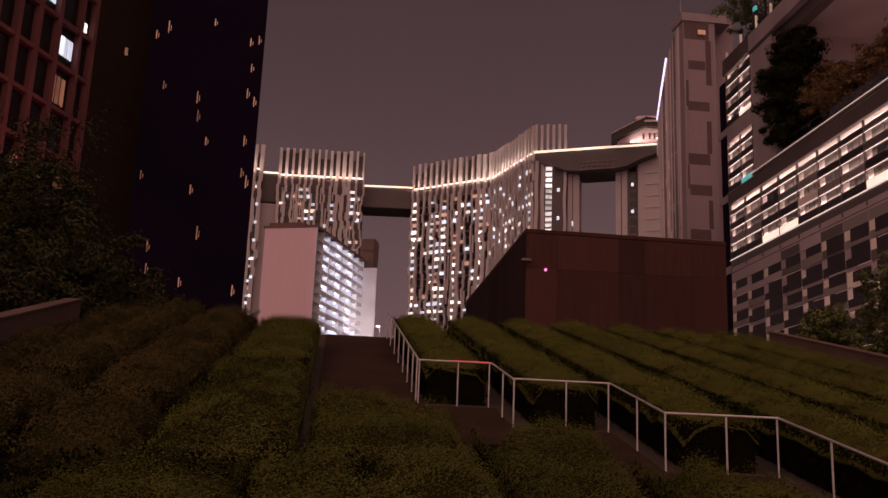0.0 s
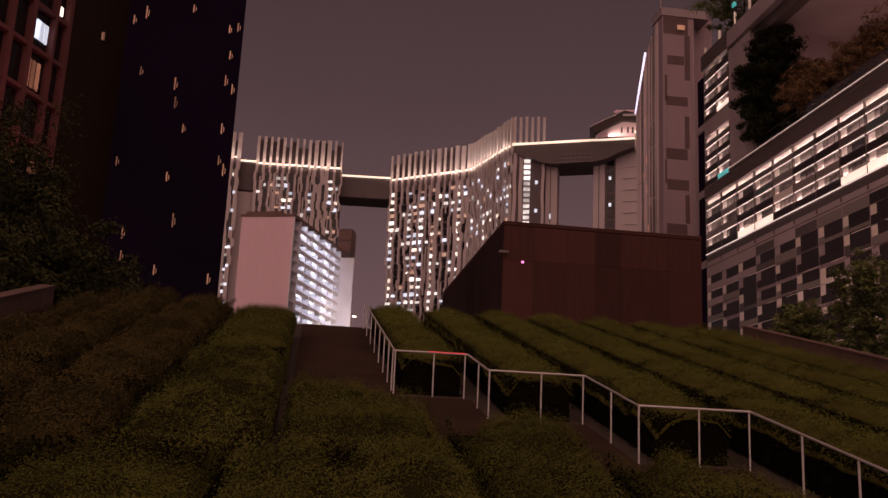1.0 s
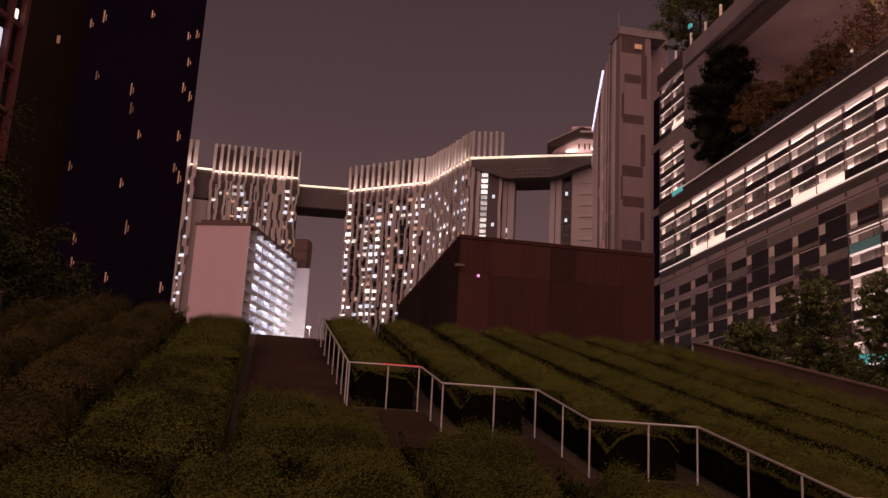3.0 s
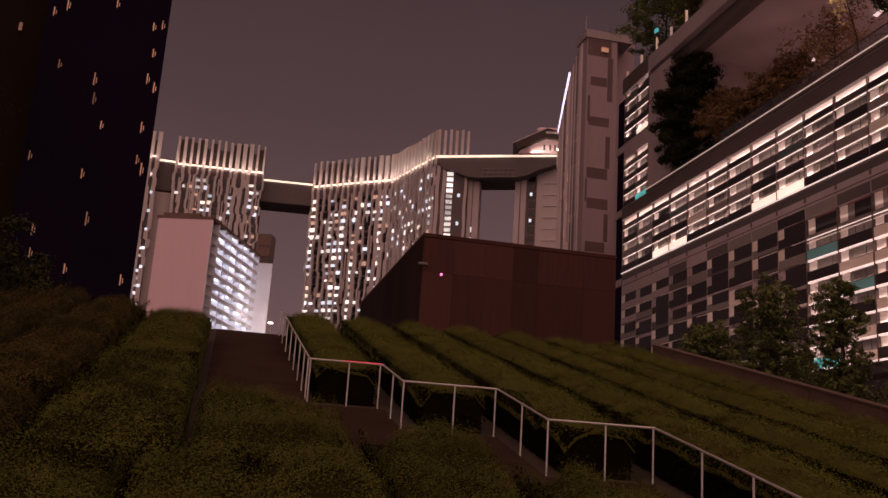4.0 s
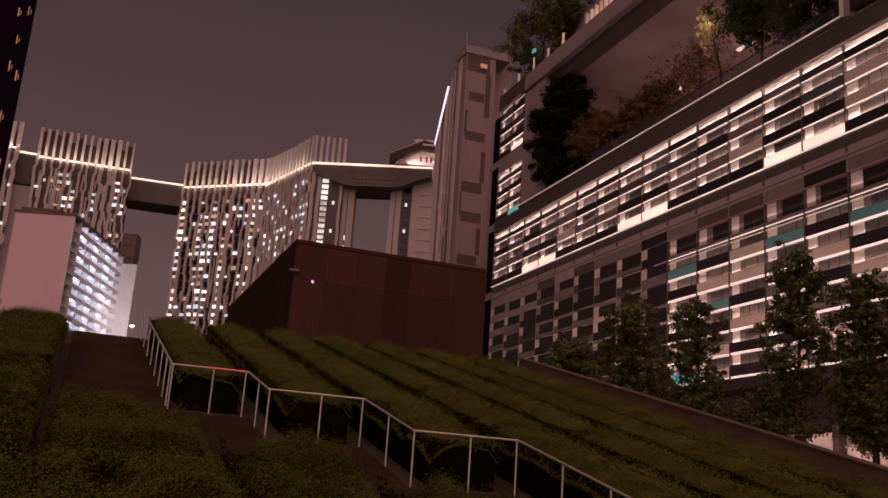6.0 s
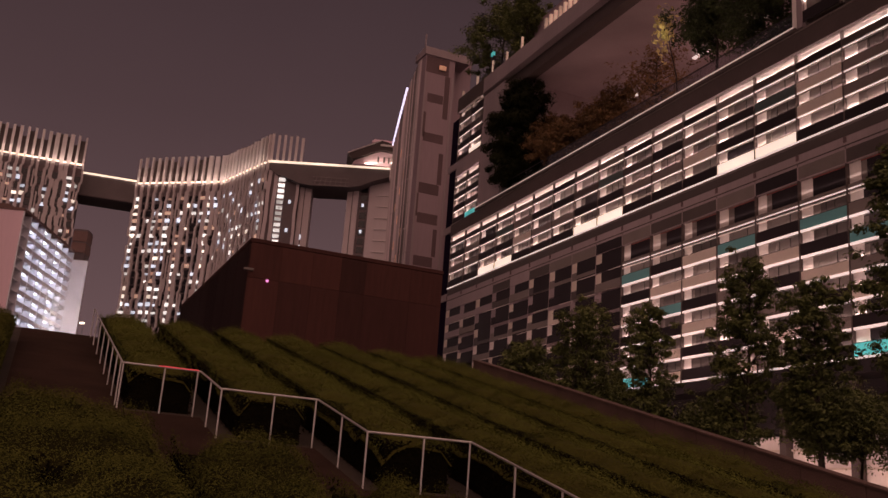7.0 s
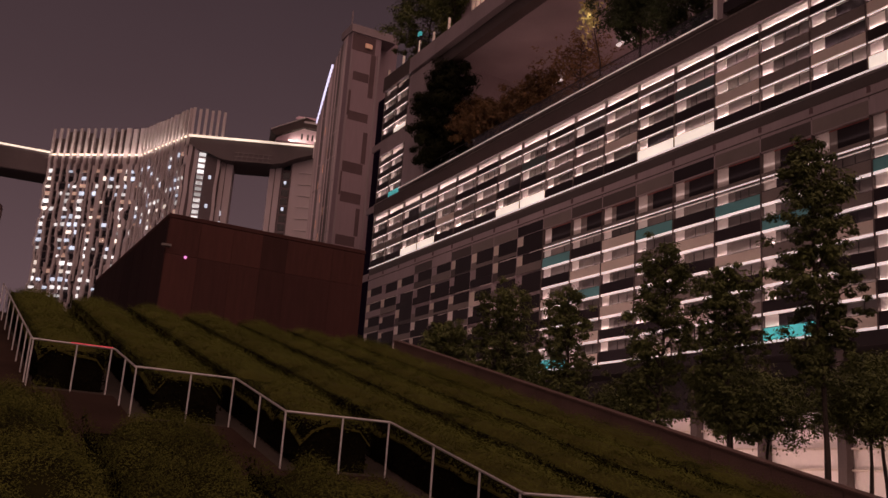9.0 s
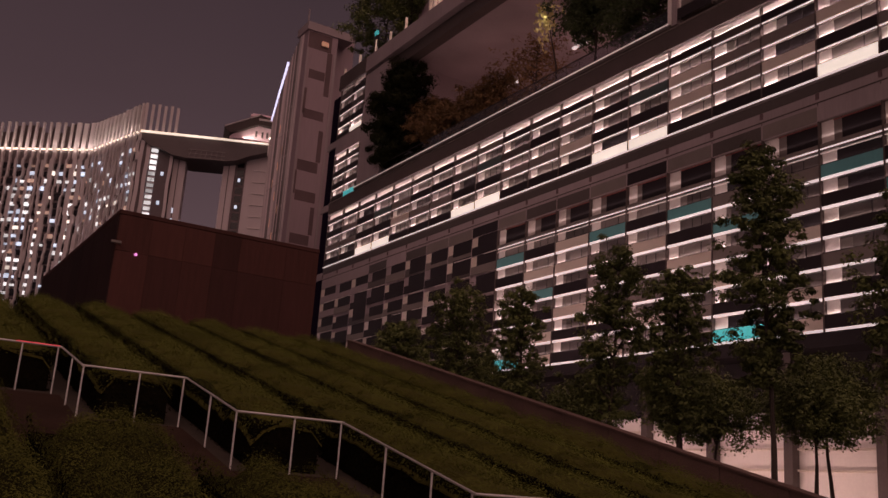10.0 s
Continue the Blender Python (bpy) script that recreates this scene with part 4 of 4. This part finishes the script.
panel_rows(Y_NEAR, near_cells[0][1], (E(40.7), E(43.0), E(45.2), E(47.4), E(49.2)), ("KPKGK", "GKDKG", "KGPDK", "DKGKD"), near_cells)
# floor ledges
for ya, yb, z0, z1, out in ((Y_NEAR, Y_END, E(27.17), E(30.35), 0.05), (Y_NEAR, Y_END, E(38.25), E(40.1), 0.25), (116.8, Y_END, E(47.5), E(50.0), 0.1), (Y_NEAR, 55.6, E(49.3), E(51.5), 0.2)):
    part("ledge", blocks([(FX - out, FX + 1.2, ya, yb, z0 + 0.02, z1)], chamfer=0.04), M["slab_dark" if out == 0.25 else "slab"], build)
    part("ledge_strip", blocks([(FX - out - 0.06, FX - out - 0.004, ya, yb, z1 - 0.12, z1 - 0.02)]), M["p_grey"], build)
# darkened band stands in for the shadow below the floor edge
part("ledge_band", blocks([(FX - 0.085, FX - 0.053, Y_NEAR, Y_END, E(29.35), E(30.16))]), M["p_dark"], build, "dark band painted as the shadow under the floor edge")
for y in edges:
    part("ledge_bracket", blocks([(FX - 0.12, FX - 0.055, y - 0.14, y + 0.14, E(28.85), E(29.3))]), M["brown_patch"], build)
    part("ledge_joint", blocks([(FX - 0.07, FX - 0.054, y - 0.03, y + 0.03, E(28.35), E(28.6))]), M["slab_dark"], build)
part("ledge_groove", blocks([(FX - 0.075, FX - 0.053, Y_NEAR, Y_END, E(28.55), E(28.65))]), M["slab_dark"], build)
part("lit_edge", blocks([(FX - 0.2, FX - 0.08, Y_NEAR, Y_END, G1[0] - 0.12, G1[0] - 0.03)]), M["strip"], build, "thin lit line along the floor edge")
# sky garden: deck, kerb, ceiling slab, pier
part("garden_deck", blocks([(FX + 0.1, FX + 25, 55.5, 116.6, E(40.12), E(41.0))], chamfer=0.05), M["slab_dark"], build)
part("deck_kerb", blocks([(FX - 0.435, FX + 0.09, 55.5, 116.6, E(40.12), E(40.5))]), M["slab_dark"], build)
# the deck edge glows by itself in place of the light on it
part("deck_edge", blocks([(FX - 0.5, FX - 0.44, 55.5, 116.6, E(40.44), E(40.56))]), M["strip_soft"], build, "glowing strip for the lit edge of the garden deck")
part("pier", blocks([(FX - 0.05, FX + 3.0, 110.2, 116.7, E(41.0), E(57.5))]), M["slab"], build)
# light on the end wall's edge, put in as a white strip
part("end_post", blocks([(FX - 0.16, FX + 0.3, 55.52, 55.95, E(40.6), E(57))], chamfer=0.03), M["white_wall"], build, "white strip painted for the lit edge of the end wall")
part("end_wall", blocks([(FX - 0.1, FX + 25, 54.9, 55.5, E(40.4), E(57))]), M["slab"], build)
part("ceiling_slab", blocks([(FX - 0.3, FX + 30, Y_NEAR, 117, E(57.9), E(60.3))], chamfer=0.05), M["slab"], build)
part("ceiling_beam", blocks([(FX + 0.6, FX + 2.0, 55.5, 117, E(56.2), E(57.88))]), M["slab_dark"], build)
part("upper_wall", blocks([(FX + 3, FX + 30, Y_NEAR, 108, E(60.1), E(66))]), M["grey_tower"], build)
part("roof_edge", blocks([(FX - 0.35, FX + 4, 116.6, Y_END + 0.4, E(57.9), E(60.3))], chamfer=0.05), M["slab_dark"], build)
# warm light on the fins is put in as their own glow
for k in range(16):
    y = 104 - 1.25 * k
    part("warm_fin", blocks([(FX + 2.5, FX + 2.9, y, y + 0.35, E(60.1), E(65))]), M["glow_dim"], build, "upright fin that glows in place of warm light on it")
for y, h in ((124.5, 1.0), (119.6, 1.5), (114.5, 1.9), (110.2, 1.5), (105.8, 1.8)):
    part("roof_lamp", blocks([(FX - 0.1, FX + 0.2, y - 0.1, y + 0.1, E(60.4), E(60.4 + h))]), M["glow_dim"], build, "small warm lamp on the roof edge")
part("green_lamp", blocks([(FX - 0.1, FX + 0.25, 114.5, 115.2, E(63.2), E(63.8))]), M["teal_lit"], build, "small teal sign lamp")
part("roof_post", blocks([(FX, FX + 0.3, 114.4, 115.2, E(60.3), E(63.1))]), M["metal_dark"], build)
# near-black strip stands in for the dark gap past the far bay
part("end_strip", blocks([(FX + 0.4, FX + 6, Y_END + 0.02, Y_END + 3.4, E(7.4), E(57.6))]), M["dark_tower"], build)
for z in (28.9, 39.3, 49.2):
    part("end_ledge", blocks([(FX + 0.2, FX + 6, Y_END + 0.1, Y_END + 3.8, E(z), E(z) + 1.0)]), M["slab"], build)
# garden ceiling lights and glass balustrade
for y, x in ((89.7, 17.0), (105, 17.3), (79.8, 17.2)):
    part("ceiling_light", blocks([(FX + x, FX + x + 0.5, y - 1.6, y + 1.6, E(57.35), E(57.56))]), M["strip"], build, "long warm ceiling light")
for i in range(26):
    y = 56 + 2.07 * i
    part("balustrade_pane", blocks([(FX + 0.30, FX + 0.33, y + 0.03, y + 2.04, E(41.05), E(42.25))]), M["clear"], build)
part("balustrade_rail", blocks([(FX + 0.26, FX + 0.37, 55.8, 110, E(42.26), E(42.34))]), M["metal_dark"], build)
# lit foot of the building
part("foot_wall", blocks([(FX + 1.0, FX + 2, Y_NEAR, 66, EYE - 1.2, E(7.2))]), M["white_wall"], build, "pale lit wall at the foot of the building")
# soffit and storey coloured black for the shade of the deep recess
part("foot_soffit", blocks([(FX - 0.2, FX + 30, Y_NEAR, Y_END, E(11.2), E(12.2))]), M["p_black"], build)
part("dark_storey", blocks([(FX + 2.4, FX + 30, Y_NEAR, Y_END, E(0), E(11.2))]), M["p_black"], build)
for i in range(6):
    part("foot_column", blocks([(FX + 0.2, FX + 0.9, 30 + 7 * i, 30.7 + 7 * i, EYE - 1.2, E(11.2))]), M["slab_dark"], build)
for i in range(3):
    part("foot_ledge", blocks([(FX + 0.7, FX + 0.99, Y_NEAR, 66, E(3.2 + 1.4 * i), E(3.34 + 1.4 * i))]), M["p_pale"], build)

# lamps in the recesses, hidden behind the panels
def recess_lamp(ya, yb, z, watt, colour=(1.0, 0.73, 0.65)):
    y = (ya + yb) / 2
    lamp("recess_light", "AREA", look((FX + 0.14, y, z), (FX + 0.6, y, z + 0.65)), watt, colour, size=yb - ya, size_y=0.12)


for k in range(4):
    recess_lamp(Y_NEAR, Y_END, G1[k] + (1.02 if k < 3 else 0.78), (960, 960, 960, 1150)[k])
for k in range(7):
    recess_lamp(Y_NEAR, 80.4, LOW[k] + 1.02, (240, 200, 190, 185, 175, 80, 22)[k])
for zs in ((40.15, 41.95, 43.9, 45.85), (50.05, 51.7, 53.8, 56.0)):
    for k, z in enumerate(zs):
        recess_lamp(116.8, Y_END, E(z) + (0.95 if k < 3 else 0.85), 105)
for k in range(2):
    recess_lamp(Y_NEAR, 55, E(41.6) + k * 2.3 + 1.3, 300)
# broad fill lamp, added over the terrace to brighten the panels
lamp("panel_fill", "AREA", look((30, 74, E(1)), (FX, 82, E(26))), 4300, (1.0, 0.61, 0.52), size=60, size_y=1.0)
lamp("foot_light", "AREA", look((FX - 3, 48, E(0.2)), (FX + 1, 48, E(4))), 520, (1.0, 0.62, 0.50), size=30, size_y=0.5)
lamp("garden_spot", "POINT", pose(56.4, 78.0, E(51.4)), 45, (1.0, 0.84, 0.55))
# broad upward fill, added to brighten the sky garden's ceiling
lamp("garden_fill", "AREA", look((FX + 12, 84, E(41.6)), (FX + 12, 84, E(57))), 1700, (1.0, 0.54, 0.46), size=14, size_y=44)


# ---- trees ----
def tree(x, y, z, height, spread, seed, n=5000, leaf=0.062, material="leaf_dark", label="slender dark green tree", base=0.3, clumps=30, trunk=0.11):
    rng = np.random.default_rng(seed)
    t = thing("tree", label, "tree", "trees beside the garden")
    bm = bmesh.new()
    lean = rng.normal(0, 0.03, 2) * height
    spine = [Vector((x + lean[0] * f + 0.06 * math.sin(9 * f + seed), y + lean[1] * f, z + height * 0.94 * f)) for f in np.linspace(0, 1, 8)]
    tube(bm, spine, [trunk * (1 - 0.85 * f) for f in np.linspace(0, 1, 8)], 7)
    cs = []
    for i in range(clumps):
        f = base + (0.98 - base) * (i + rng.random()) / clumps
        r = spread * (math.sin(math.pi * min(1.0, (f - base) / (1 - base) * 0.86 + 0.12)) ** 0.7) * rng.uniform(0.35, 1.0)
        a = rng.uniform(0, math.tau)
        p = spine[min(7, int(f * 7))]
        c = Vector((p.x + r * math.cos(a), p.y + r * math.sin(a), z + height * f))
        cs.append((c, spread * rng.uniform(0.24, 0.46)))
        if i % 2 == 0:
            q = Vector((p.x, p.y, z + height * f - r * 0.6))
            tube(bm, [q, q.lerp(c, 0.55) + Vector((0, 0, 0.1)), c], [trunk * 0.35, trunk * 0.22, trunk * 0.08], 5)
    part("trunk", bm, M["bark"], t)
    pts, nor = [], []
    for c, r in cs:
        # each clump is a spray of small tufts
        for _ in range(5):
            k = max(6, int(3.6 * n / len(cs) / 5))
            o = np.array(c) + np.clip(rng.normal(0, 0.8, 3), -1.1, 1.1) * r * np.array((1.15, 1.15, 0.95))
            d = rng.normal(0, 1, (k, 3))
            d /= np.linalg.norm(d, axis=1)[:, None]
            pts.append(o + d * (r * rng.uniform(0.35, 0.85) * rng.random((k, 1)) ** 0.6) * np.array((1.2, 1.2, 0.75)))
            nor.append(d + np.array((0, 0, 0.8)))
    leaves("crown", np.concatenate(pts), np.concatenate(nor), leaf, M[material], t, rng)
    return t


# in a line behind the parapet
for i, (x, y, z, h, s, n, low) in enumerate((
        (21, 38.4, 0.2, 8.9, 1.2, 6500, 0.6), (22, 35.6, 0.2, 10.2, 1.25, 5500, 0.55), (22, 30.4, 0.2, 9.7, 0.95, 4500, 0.5), (22, 25.7, 0.2, 10.4, 1.1, 5500, 0.42), (22, 22.1, 0.2, 9.1, 1.0, 5000, 0.45),
        (22, 18.3, 0.2, 12.2, 1.1, 7500, 0.42), (22.5, 14.4, 0.2, 10.4, 1.1, 5500, 0.42), (27, 33.5, 0.2, 6.2, 1.6, 4500, 0.72), (28, 26.5, 0.2, 6.2, 1.9, 5000, 0.74), (26.5, 20.5, 0.2, 5.8, 1.6, 4000, 0.74), (25, 38.2, 0.2, 8.0, 1.5, 4000, 0.6), (30, 30, 0.2, 7.0, 1.9, 5000, 0.74), (30, 22.5, 0.2, 6.8, 1.8, 5000, 0.74))):
    tree(x, y, z, h, s, 100 + i, n, base=low, clumps=60)
# trees past the other edge of the garden, leaves darkened to look shaded
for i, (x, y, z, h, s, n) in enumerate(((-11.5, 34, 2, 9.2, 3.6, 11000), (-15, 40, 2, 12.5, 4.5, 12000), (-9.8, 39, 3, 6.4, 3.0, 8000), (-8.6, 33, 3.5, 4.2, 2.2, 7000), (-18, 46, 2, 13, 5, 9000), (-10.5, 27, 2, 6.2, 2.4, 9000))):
    tree(x, y, z, h, s, 200 + i, n, leaf=0.075, material="leaf_shaded", label="broad tree beside the garden wall, shade put into its leaves", base=0.15, clumps=34, trunk=0.2)
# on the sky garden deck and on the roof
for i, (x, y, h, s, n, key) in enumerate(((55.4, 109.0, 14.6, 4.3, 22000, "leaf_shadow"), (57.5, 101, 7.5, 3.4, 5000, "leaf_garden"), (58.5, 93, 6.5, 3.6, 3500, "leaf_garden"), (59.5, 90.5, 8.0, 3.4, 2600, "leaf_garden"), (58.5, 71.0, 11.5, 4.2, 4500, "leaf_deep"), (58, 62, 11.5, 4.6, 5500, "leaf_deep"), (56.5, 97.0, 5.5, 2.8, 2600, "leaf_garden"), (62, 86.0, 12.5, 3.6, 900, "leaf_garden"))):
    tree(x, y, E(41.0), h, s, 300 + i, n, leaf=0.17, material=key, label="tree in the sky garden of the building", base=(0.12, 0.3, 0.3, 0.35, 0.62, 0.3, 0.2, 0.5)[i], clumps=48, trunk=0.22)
for i, (x, y, h, s) in enumerate(((56.5, 117, 12, 5.0), (56.5, 109, 9, 3.5))):
    tree(x, y, E(60.2), h, s, 320 + i, 5000, leaf=0.17, label="tree on the roof of the building", base=0.25, clumps=30, trunk=0.22)
rng = np.random.default_rng(77)
spray = thing("flowering_branch", "pale yellow lit leaves of a garden branch", "branch")
bm = bmesh.new()
tube(bm, [(58.9, 77.9, E(41.0)), (58.7, 78.1, E(46.5)), (58.2, 78.6, E(50)), (57.9, 78.9, E(53.0))], [0.12, 0.09, 0.06, 0.02], 5)
part("stem", bm, M["bark"], spray)
c = np.array((57.7, 78.7, E(51.9))) + rng.normal(0, 1, (150, 3)) * np.array((0.5, 0.9, 1.4))
leaves("lit_leaves", c, rng.normal(0, 1, (150, 3)) + np.array((-1.0, -1.0, -0.6)), 0.3, M["leaf_yellow"], spray, rng)
